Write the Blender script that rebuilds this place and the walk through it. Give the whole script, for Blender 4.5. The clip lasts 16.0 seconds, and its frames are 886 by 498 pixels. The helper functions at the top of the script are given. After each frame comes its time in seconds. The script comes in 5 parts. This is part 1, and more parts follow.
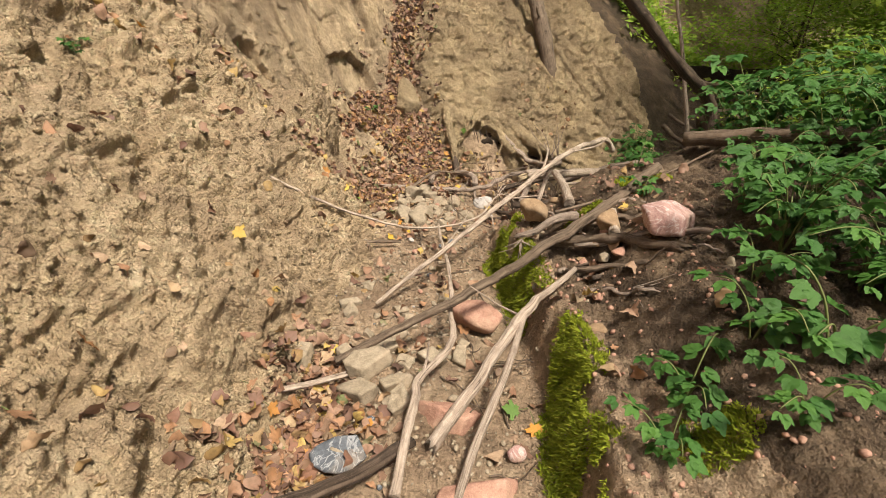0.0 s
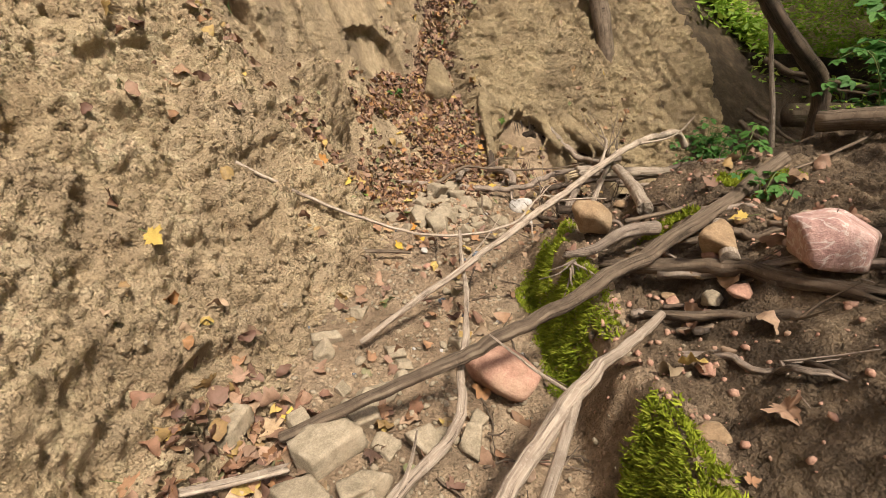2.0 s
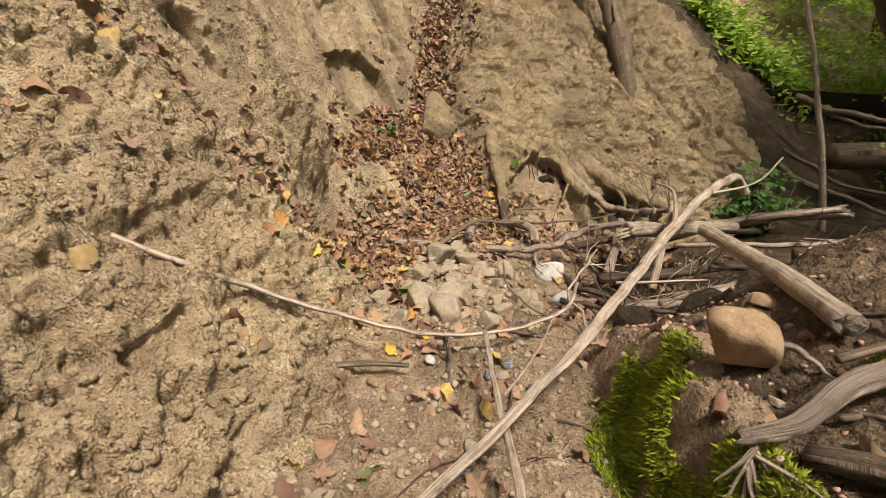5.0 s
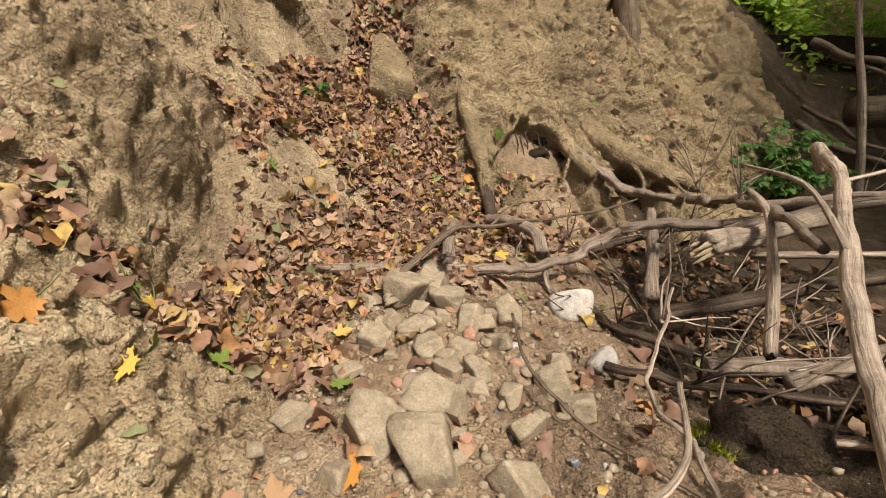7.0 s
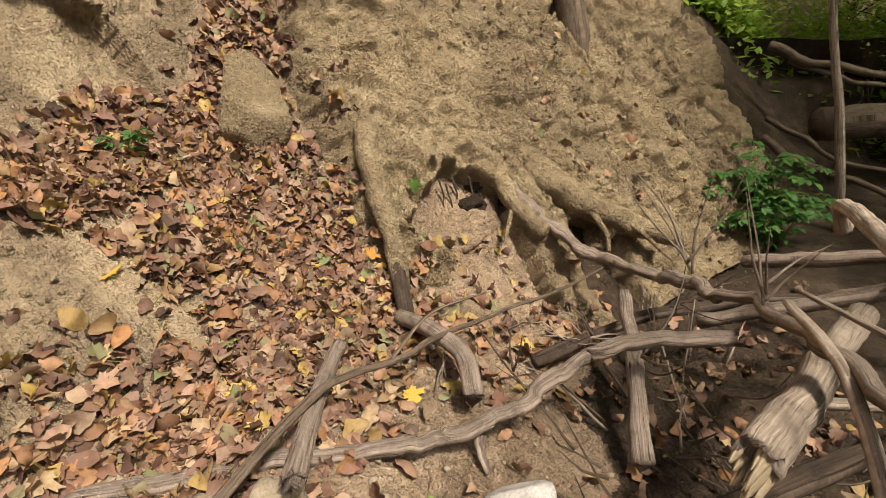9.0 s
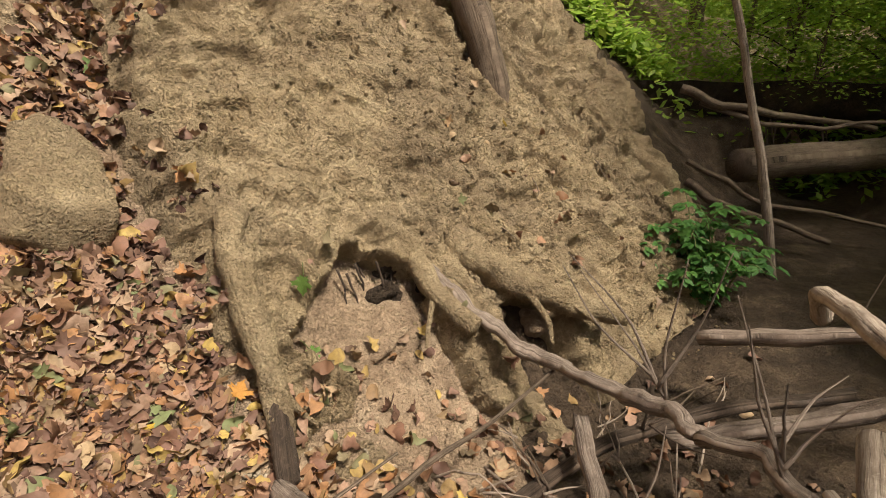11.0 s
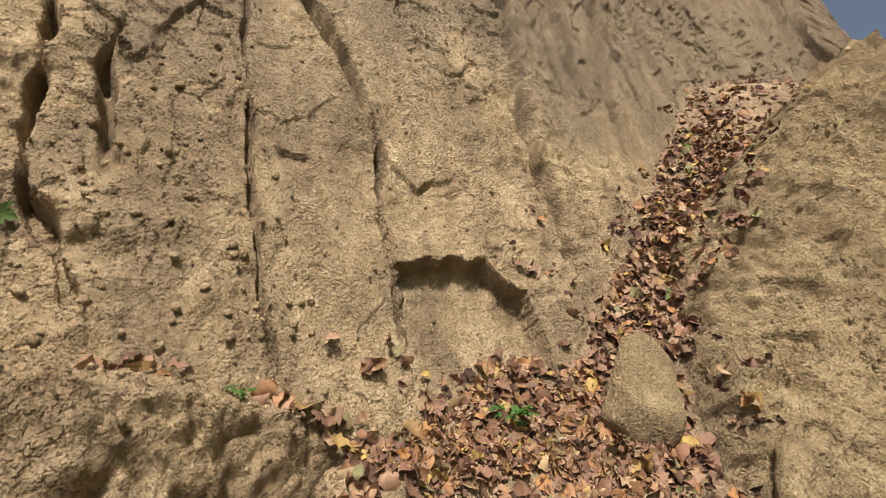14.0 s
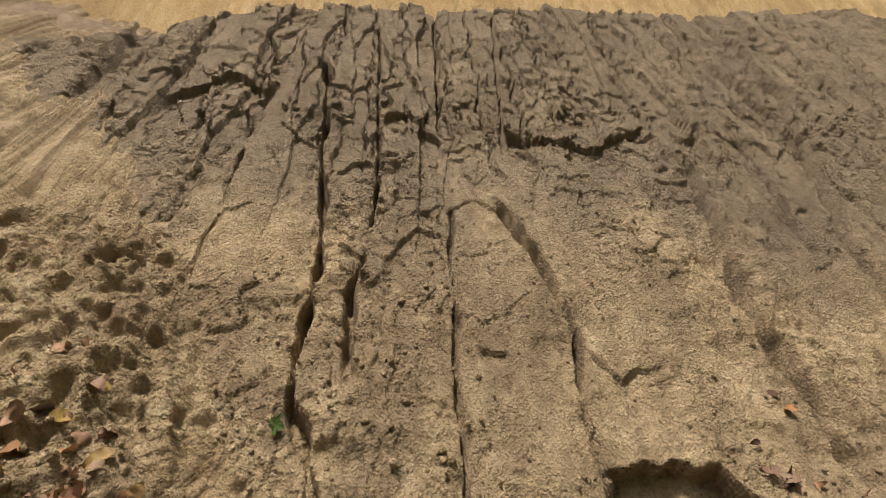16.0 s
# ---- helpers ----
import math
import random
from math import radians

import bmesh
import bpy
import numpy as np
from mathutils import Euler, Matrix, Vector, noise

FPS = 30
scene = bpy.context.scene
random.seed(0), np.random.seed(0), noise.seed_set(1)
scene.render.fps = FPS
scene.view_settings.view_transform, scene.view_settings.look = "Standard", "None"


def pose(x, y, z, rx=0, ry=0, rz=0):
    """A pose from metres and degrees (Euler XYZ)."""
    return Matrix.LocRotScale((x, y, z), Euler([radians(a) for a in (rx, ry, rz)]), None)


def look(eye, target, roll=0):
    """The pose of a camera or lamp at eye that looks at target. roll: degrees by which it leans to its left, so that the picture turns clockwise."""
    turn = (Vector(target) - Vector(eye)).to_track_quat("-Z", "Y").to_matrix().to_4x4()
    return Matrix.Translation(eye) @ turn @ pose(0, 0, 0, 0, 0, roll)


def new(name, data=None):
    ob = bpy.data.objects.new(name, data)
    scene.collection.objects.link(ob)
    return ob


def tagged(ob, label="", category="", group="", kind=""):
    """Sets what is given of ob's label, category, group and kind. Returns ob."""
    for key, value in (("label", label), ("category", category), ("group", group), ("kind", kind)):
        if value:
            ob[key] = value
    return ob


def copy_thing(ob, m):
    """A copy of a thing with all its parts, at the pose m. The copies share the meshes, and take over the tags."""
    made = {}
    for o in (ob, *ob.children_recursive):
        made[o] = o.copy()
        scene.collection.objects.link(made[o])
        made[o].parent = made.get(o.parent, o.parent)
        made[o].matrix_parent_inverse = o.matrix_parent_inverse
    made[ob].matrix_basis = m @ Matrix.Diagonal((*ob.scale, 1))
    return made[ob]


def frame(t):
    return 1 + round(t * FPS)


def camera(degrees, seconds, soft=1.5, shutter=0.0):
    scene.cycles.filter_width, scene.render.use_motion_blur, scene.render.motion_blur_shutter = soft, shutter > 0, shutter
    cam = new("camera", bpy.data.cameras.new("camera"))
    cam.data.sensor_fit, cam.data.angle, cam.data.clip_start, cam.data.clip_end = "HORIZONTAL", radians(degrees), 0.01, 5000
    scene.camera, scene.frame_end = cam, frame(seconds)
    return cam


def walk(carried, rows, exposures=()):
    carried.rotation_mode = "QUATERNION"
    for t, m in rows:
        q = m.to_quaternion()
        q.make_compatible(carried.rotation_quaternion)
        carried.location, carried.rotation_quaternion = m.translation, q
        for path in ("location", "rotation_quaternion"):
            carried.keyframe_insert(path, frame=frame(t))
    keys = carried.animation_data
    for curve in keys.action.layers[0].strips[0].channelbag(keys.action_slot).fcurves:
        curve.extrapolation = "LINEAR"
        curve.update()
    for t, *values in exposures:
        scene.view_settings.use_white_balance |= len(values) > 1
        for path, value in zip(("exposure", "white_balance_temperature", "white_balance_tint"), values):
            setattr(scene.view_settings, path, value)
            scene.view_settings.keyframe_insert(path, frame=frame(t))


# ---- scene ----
cam = camera(87.1, 16.0, 0.7)
PATH = [
    (0, (0.004, -0.043, 1.648), (0.002, 1.744, 0.75), 0.7),
    (0.5, (0.045, 0.078, 1.619), (0.024, 1.852, 0.697), 0.5),
    (1, (0.095, 0.248, 1.614), (0.061, 2.018, 0.684), 0.4),
    (1.5, (0.092, 0.497, 1.499), (-0.001, 2.278, 0.593), 0.5),
    (2, (0.103, 0.8, 1.315), (-0.064, 2.583, 0.424), 0.5),
    (2.5, (0.207, 1.039, 1.19), (0.013, 2.815, 0.291), 0.5),
    (3, (0.183, 1.163, 1.192), (-0.056, 2.961, 0.349), 0.6),
    (3.5, (0.197, 1.321, 1.24), (-0.101, 3.134, 0.452), 0.6),
    (4, (0.149, 1.4, 1.275), (-0.124, 3.246, 0.554), 0.7),
    (4.2, (0.116, 1.461, 1.24), (-0.117, 3.322, 0.546), 0.7),
    (6.3, (-0.347, 2.466, 1.083), (-0.408, 4.284, 0.252), 0.2),
    (6.5, (-0.339, 2.572, 1.095), (-0.37, 4.389, 0.258), 0.1),
    (7, (-0.191, 3.048, 0.935), (-0.163, 4.85, 0.067), -0.0),
    (7.5, (-0.171, 3.268, 0.98), (-0.109, 5.073, 0.12), -0.2),
    (8, (-0.136, 3.365, 1.07), (-0.043, 5.187, 0.25), -0.2),
    (8.5, (0.029, 3.759, 1.018), (0.145, 5.569, 0.176), -0.5),
    (9, (0.124, 4.067, 0.985), (0.341, 5.855, 0.116), -0.4),
    (9.2, (0.145, 4.143, 0.996), (0.401, 5.918, 0.11), -0.4),
    (11.3, (0.38, 4.673, 1.07), (0.894, 6.477, 0.377), -0.5),
    (11.5, (0.398, 4.661, 1.092), (0.869, 6.493, 0.443), -0.5),
    (12, (0.407, 4.626, 1.104), (0.656, 6.543, 0.591), -0.5),
    (12.5, (0.371, 4.576, 1.132), (0.281, 6.533, 0.727), -0.4),
    (13, (0.23, 4.489, 1.135), (-0.31, 6.397, 0.872), -0.2),
    (13.5, (0.096, 4.418, 1.159), (-0.825, 6.189, 1.043), -0.1),
    (14, (0.062, 4.349, 1.209), (-1.161, 5.931, 1.265), 0.0),
    (14.5, (0.087, 4.333, 1.252), (-1.326, 5.731, 1.475), 0.0),
    (15, (0.102, 4.322, 1.291), (-1.443, 5.525, 1.699), 0.1),
    (15.5, (0.116, 4.311, 1.332), (-1.497, 5.353, 1.889), 0.3),
    (16, (0.128, 4.314, 1.361), (-1.523, 5.189, 2.074), 0.5),
]
walk(cam, [(t, look(eye, target, roll)) for t, eye, target, roll in PATH], [(0, .36), (4, .27), (7, 0.24), (9, 0.27), (12, 0.2), (13, 0.08), (14.5, 0.36), (16, -0.05)])

# ---------------------------------------------------------------- light
world = bpy.data.worlds.new("sky")
scene.world = world
world.use_nodes = True
wn = world.node_tree.nodes
sky = wn.new("ShaderNodeTexSky")
sky.sky_type, sky.sun_disc = "NISHITA", False
sky.sun_elevation, sky.sun_rotation = radians(63), radians(144)
sky.air_density, sky.dust_density, sky.ozone_density = 1.0, 8.0, 0.4
wn["Background"].inputs["Strength"].default_value = 0.082
world.node_tree.links.new(sky.outputs["Color"], wn["Background"].inputs["Color"])
sun_data = bpy.data.lights.new("sun", "SUN")
sun_data.energy, sun_data.angle, sun_data.color = 4.8, radians(9), (1.0, 0.92, 0.79)
sun = new("sun", sun_data)
sun.matrix_world = look((2.75, -3.8, 9.3), (0, 0, 0))


# ---------------------------------------------------------------- numbers: noise fields
def lattice(ix, iy, seed):
    h = (ix.astype(np.int64) * 374761393 + iy.astype(np.int64) * 668265263 + seed * 974711) & 0x7FFFFFFF
    h = ((h ^ (h >> 13)) * 1274126177) & 0x7FFFFFFF
    return ((h ^ (h >> 16)) & 0xFFFF) / 65535.0


def value_noise(x, y, seed=0):
    x, y = np.asarray(x, float), np.asarray(y, float)
    ix, iy = np.floor(x), np.floor(y)
    fx, fy = x - ix, y - iy
    fx, fy = fx * fx * fx * (fx * (fx * 6 - 15) + 10), fy * fy * fy * (fy * (fy * 6 - 15) + 10)
    a, b = lattice(ix, iy, seed), lattice(ix + 1, iy, seed)
    c, d = lattice(ix, iy + 1, seed), lattice(ix + 1, iy + 1, seed)
    return (a + (b - a) * fx) * (1 - fy) + (c + (d - c) * fx) * fy


def fbm(x, y, size, octaves=4, seed=0, gain=0.5):
    """Cloudy noise round 0, about -0.5 to 0.5; size: metres of its largest lumps."""
    total, amp, norm, f = 0.0, 1.0, 0.0, 1.0 / size
    for o in range(octaves):
        ca, sa = math.cos(o * 0.7), math.sin(o * 0.7)
        total = total + amp * (value_noise((x * ca - y * sa) * f, (x * sa + y * ca) * f, seed + o * 17) - 0.5)
        norm, amp, f = norm + amp, amp * gain, f * 2.03
    return total / norm


def ridged(x, y, size, octaves=3, seed=0):
    """Crumbled noise, 0 in the creases to 1 on lumps."""
    total, amp, norm, f = 0.0, 1.0, 0.0, 1.0 / size
    for o in range(octaves):
        total = total + amp * np.abs(2 * value_noise(x * f + o * 3.1, y * f - o * 1.7, seed + o * 31) - 1)
        norm, amp, f = norm + amp, amp * 0.55, f * 2.1
    return total / norm


def step(a, b, x):
    k = np.clip((x - a) / (b - a), 0, 1)
    return k * k * (3 - 2 * k)


def soft_max(a, b, k):
    h = np.clip(0.5 + 0.5 * (a - b) / k, 0, 1)
    return b + (a - b) * h + k * h * (1 - h)


# ---------------------------------------------------------------- materials
def material(name, rough=0.9):
    m = bpy.data.materials.new(name)
    m.use_nodes = True
    t = m.node_tree
    b = t.nodes["Principled BSDF"]
    b.inputs["Roughness"].default_value = rough
    b.inputs["Specular IOR Level"].default_value = 0.25
    return m, t, b


def n_noise(t, scale, detail=6.0, rough=0.6, coords=None, dist=0.0):
    n = t.nodes.new("ShaderNodeTexNoise")
    n.inputs["Scale"].default_value, n.inputs["Detail"].default_value = scale, detail
    n.inputs["Roughness"].default_value, n.inputs["Distortion"].default_value = rough, dist
    if coords:
        t.links.new(coords, n.inputs["Vector"])
    return n.outputs["Fac"]


def n_ramp(t, fac, stops):
    r = t.nodes.new("ShaderNodeValToRGB")
    e = r.color_ramp.elements
    while len(e) < len(stops):
        e.new(0.5)
    for el, (p, c) in zip(e, stops):
        el.position, el.color = p, (*c, 1.0)
    t.links.new(fac, r.inputs["Fac"])
    return r.outputs["Color"]


def n_mix(t, fac, a, b, blend="MIX"):
    m = t.nodes.new("ShaderNodeMix")
    m.data_type, m.blend_type = "RGBA", blend
    for sock, v in ((m.inputs[0], fac), (m.inputs[6], a), (m.inputs[7], b)):
        if isinstance(v, (int, float)):
            sock.default_value = v
        elif isinstance(v, tuple):
            sock.default_value = (*v, 1.0)
        else:
            t.links.new(v, sock)
    return m.outputs[2]


def n_math(t, op, a, b=0.0):
    m = t.nodes.new("ShaderNodeMath")
    m.operation = op
    for sock, v in ((m.inputs[0], a), (m.inputs[1], b)):
        if isinstance(v, (int, float)):
            sock.default_value = v
        else:
            t.links.new(v, sock)
    return m.outputs[0]


def n_bump(t, b, height, strength, distance, normal=None):
    n = t.nodes.new("ShaderNodeBump")
    n.inputs["Strength"].default_value, n.inputs["Distance"].default_value = strength, distance
    t.links.new(height, n.inputs["Height"])
    if normal:
        t.links.new(normal, n.inputs["Normal"])
    t.links.new(n.outputs["Normal"], b.inputs["Normal"])
    return n.outputs["Normal"]


def n_coords(t, stretch=(1, 1, 1)):
    g = t.nodes.new("ShaderNodeTexCoord")
    m = t.nodes.new("ShaderNodeMapping")
    m.inputs["Scale"].default_value = stretch
    t.links.new(g.outputs["Object"], m.inputs["Vector"])
    return m.outputs["Vector"]


def soil(name, dark, mid, light, stain, stain_size=1.2, stain_amount=0.5, grain=1.0, stretch=(1, 1, 1), rough=0.95, silt=None):
    """Sand and soil: tint at three scales, stains with soft outlines, clods, pits and coarse grain."""
    m, t, b = material(name, rough)
    co = n_coords(t)
    cs = n_coords(t, stretch)
    tint = n_noise(t, 4.0, 9, 0.72, cs)
    col = n_ramp(t, tint, [(0.32, dark), (0.5, mid), (0.66, light)])
    blot = n_noise(t, 1.0 / stain_size, 5, 0.6, cs, 0.6)
    fac = n_ramp(t, blot, [(0.44, (0, 0, 0)), (0.6, (stain_amount,) * 3)])
    col = n_mix(t, fac, col, stain)
    blot2 = n_noise(t, 3.2 / stain_size, 7, 0.7, cs, 1.2)
    col = n_mix(t, n_ramp(t, blot2, [(0.50, (0, 0, 0)), (0.62, (0.6 * stain_amount,) * 3)]), col, dark)
    if silt:
        split = t.nodes.new("ShaderNodeSeparateXYZ")
        t.links.new(co, split.inputs[0])
        level = n_math(t, "ADD", n_math(t, "MULTIPLY", split.outputs["Z"], 0.2), n_math(t, "MULTIPLY", n_noise(t, 1.3, 6, 0.65, cs), 0.5))
        col = n_mix(t, n_ramp(t, level, [(0.64, (0, 0, 0)), (0.82, (0.72,) * 3)]), col, silt)
    clods = n_noise(t, 22.0, 7, 0.68, co)
    fine = n_noise(t, 150.0, 3, 0.7, co)
    cells = t.nodes.new("ShaderNodeTexVoronoi")
    cells.feature = "SMOOTH_F1"
    cells.inputs["Scale"].default_value, cells.inputs["Smoothness"].default_value, cells.inputs["Detail"].default_value = 62.0, 0.35, 1.0
    t.links.new(co, cells.inputs["Vector"])
    crumb = n_math(t, "SUBTRACT", 1.0, cells.outputs["Distance"])
    # Follows the clod bump: pits darker, crests lighter, relief shade put into the colour.
    grit = n_math(t, "ADD", n_math(t, "MULTIPLY", clods, 0.7), n_math(t, "MULTIPLY", fine, 0.3))
    col = n_mix(t, 0.36, col, n_ramp(t, grit, [(0.36, (0.16, 0.14, 0.12)), (0.47, (0.44, 0.43, 0.42)), (0.53, (0.56, 0.555, 0.55)), (0.64, (0.86, 0.85, 0.82))]), "OVERLAY")
    t.links.new(col, b.inputs["Base Color"])
    rough_patch = n_ramp(t, n_noise(t, 2.6, 4, 0.6, cs), [(0.36, (0.25,) * 3), (0.56, (1.0,) * 3)])
    one = n_bump(t, b, clods, 1.0, 0.10 * grain)
    two = n_bump(t, b, n_math(t, "MULTIPLY", crumb, rough_patch), 1.0, 0.034 * grain, one)
    n_bump(t, b, fine, 0.8, 0.012 * grain, two)
    return m


SAND = soil("dry_sand", (0.38, 0.27, 0.16), (0.60, 0.455, 0.285), (0.73, 0.575, 0.385), (0.34, 0.245, 0.16), 0.8, 0.55)
CLIFF = soil("silty_sand_wall", (0.34, 0.25, 0.155), (0.56, 0.425, 0.27), (0.70, 0.55, 0.36), (0.25, 0.185, 0.125), 0.8, 0.65, 0.75, (1.5, 1.5, 0.45), 0.95, (0.27, 0.215, 0.16))
MOUND = soil("sand_mound", (0.29, 0.21, 0.12), (0.46, 0.35, 0.21), (0.58, 0.455, 0.285), (0.27, 0.20, 0.128), 0.7, 0.6)
BED = soil("damp_gravelly_sand", (0.29, 0.20, 0.13), (0.49, 0.355, 0.235), (0.63, 0.48, 0.33), (0.21, 0.145, 0.095), 0.5, 0.7, 0.9, (1, 1, 1), 0.8)
# Brown sandy bank soil, its tone lowered for the shade lying on it.
BANK_SHADED = soil("brown_shaded_bank", (0.10, 0.066, 0.042), (0.22, 0.155, 0.10), (0.36, 0.265, 0.175), (0.085, 0.06, 0.04), 0.4, 0.8, 1.0, (1, 1, 1), 0.85)
# Wet soil, darkened further with the shade under the driftwood and bank.
WET_SHADED = soil("wet_shaded_soil", (0.05, 0.034, 0.022), (0.115, 0.078, 0.05), (0.22, 0.155, 0.10), (0.055, 0.038, 0.026), 0.5, 0.7, 1.0, (1, 1, 1), 0.7)
# Rooty soil with the shade of hollows and undercuts put into its colour.
SHADED_SOIL = soil("shaded_rooty_soil", (0.035, 0.025, 0.017), (0.075, 0.052, 0.034), (0.14, 0.10, 0.065), (0.04, 0.03, 0.022), 0.5, 0.6)
YELLOW = soil("yellow_sand_wall", (0.52, 0.355, 0.17), (0.66, 0.48, 0.25), (0.74, 0.57, 0.33), (0.48, 0.32, 0.16), 1.5, 0.5, 0.6, (1.5, 1.5, 0.35))


# ---------------------------------------------------------------- mesh helpers
def mesh_np(name, verts, faces, mat, smooth=True):
    """A mesh from arrays: faces all of one corner count."""
    faces = np.asarray(faces, np.int32)
    k = faces.shape[1]
    me = bpy.data.meshes.new(name)
    me.vertices.add(len(verts))
    me.vertices.foreach_set("co", np.asarray(verts, np.float32).ravel())
    me.loops.add(faces.size)
    me.loops.foreach_set("vertex_index", faces.ravel())
    me.polygons.add(len(faces))
    me.polygons.foreach_set("loop_start", np.arange(len(faces), dtype=np.int32) * k)
    if smooth:
        me.polygons.foreach_set("use_smooth", np.ones(len(faces), bool))
    me.update(calc_edges=True)
    if mat:
        me.materials.append(mat)
    return me


def grid_faces(nu, nv):
    i = np.arange(nu * nv).reshape(nv, nu)
    return np.stack([i[:-1, :-1], i[:-1, 1:], i[1:, 1:], i[1:, :-1]], -1).reshape(-1, 4)


def plane_axes(n):
    n = Vector(n).normalized()
    u = Vector((0, 0, 1)).cross(n).normalized()
    return np.array(u), np.array(n.cross(u)), np.array(n)


def lines(a, b, fine, coarse_low=(), coarse_high=()):
    return np.concatenate([np.array(coarse_low, float), np.arange(a, b, fine), np.array(coarse_high, float)])


def slab(name, centre, normal, us, vs, relief, mat, label):
    """A leaning earth face: a grid in its own plane, raised by relief(u, v) along its normal."""
    au, av, an = plane_axes(normal)
    u, v = np.meshgrid(us, vs)
    d = relief(u, v)
    p = np.array(centre) + u[..., None] * au + v[..., None] * av + d[..., None] * an
    ob = new(name, mesh_np(name, p.reshape(-1, 3), grid_faces(len(us), len(vs)), mat))
    return tagged(ob, label, "ground", "", "structure")


def rut(u, v, line, width, depth, wobble=0.03, seed=0, fade=0.12):
    """A crack or crease along a line of (u, v) that runs mostly along v, from its foot up."""
    lu, lv = np.array(line, float).T
    path = np.interp(v, lv, lu) + wobble * 2 * fbm(v, v * 0 + seed * 5.3, 0.35, 4, seed)
    w = 0.75 * width * (0.2 + 1.6 * value_noise(v * 7, v * 0 + seed, seed + 5))
    span = step(-fade, fade, np.minimum(v - lv[0], lv[-1] - v)) * (0.45 + 0.55 * step(0.1, 0.35, value_noise(v * 3.3, v * 0 + seed, seed + 7)))
    edge = 0.45 * depth * fbm(u, v, 0.08, 3, seed + 9) * np.exp(-((u - path) / (5 * w)) ** 2)
    side = 0.25 * depth * np.tanh((u - path) / w) * np.exp(-((u - path) / (9 * w)) ** 2)
    return (edge + side - 1.35 * depth * np.exp(-((u - path) / w) ** 4)) * span


# ---------------------------------------------------------------- the ground
L_C, L_N = (-1.29, 2.49, 0.75), (0.769, -0.017, 0.639)
F_C, F_N = (-1.6, 5.8, 1.6), (0.845, -0.335, 0.42)
M_C, M_N = (0.77, 7.36, 0.86), (0.34, -0.63, 0.70)


def plane_z(c, n, x, y):
    return c[2] - (n[0] * (x - c[0]) + n[1] * (y - c[1])) / n[2]


def bank_z(x, y):
    """The right bank: a mossy step, then a slope that climbs to the plants."""
    edge = 0.47 + 0.10 * fbm(y, y * 0, 0.8, 3, 3) - 0.08 * step(2.3, 2.8, y) + 0.10 * fbm(x, y, 0.16, 4, 6)
    rise = 0.40 * step(edge, edge + 0.16, x) + 0.30 * step(edge + 0.25, 1.15, x) + 0.20 * np.clip(x - 1.2, 0, 6)
    return rise * (1 - step(2.95 + 0.2 * np.clip(x, 0, 3), 3.6 + 0.5 * np.clip(x, 0, 2.5) + 0.3 * fbm(x, y, 0.3, 3, 7), y))


def bed_z(x, y):
    low = np.maximum(-0.17 - 0.25 * np.clip(x + 0.2, 0, 9) - 0.02 * (y - 4.6), -0.70)
    z = np.minimum(-0.05 + 0.02 * fbm(x, y, 0.5, 3, 8), low + 0.05) * step(3.6, 4.6, y) + (-0.05) * (1 - step(3.6, 4.6, y))
    z = z + bank_z(x, y)
    behind = (0.55 * (x - 5.4) + 0.8 * (y - 9.8)) / 0.97
    z = np.maximum(z, np.where((x > 3.0) & (y > 4), -0.70 + 1.25 * step(0.0, 0.35, behind) + 0.10 * np.clip(behind, 0, 25), -9))
    chute = plane_z((-0.661, 6.669, 0.71), (0.36, -0.545, 0.72), x, y) + 0.08 * fbm(x, y, 0.5, 3, 9)
    return soft_max(z, np.minimum(chute, 3.0), 0.12)


def ground_z(x, y):
    z = bed_z(x, y)
    hill = np.maximum(plane_z(L_C, L_N, x, y), plane_z(F_C, F_N, x, y))
    hill = np.minimum(hill - 0.45, 5.6)
    back = np.minimum(plane_z(M_C, M_N, x, y) - 0.5 - 2.5 * np.clip(x - 2.0, 0, 9), 2.8)
    z = np.maximum(z, np.maximum(hill, np.where(y > 6.8, back, -9)))
    far = step(9, 60, np.hypot(x, y - 3))
    return z + far * 1.5 * fbm(x, y, 30, 3, 4)


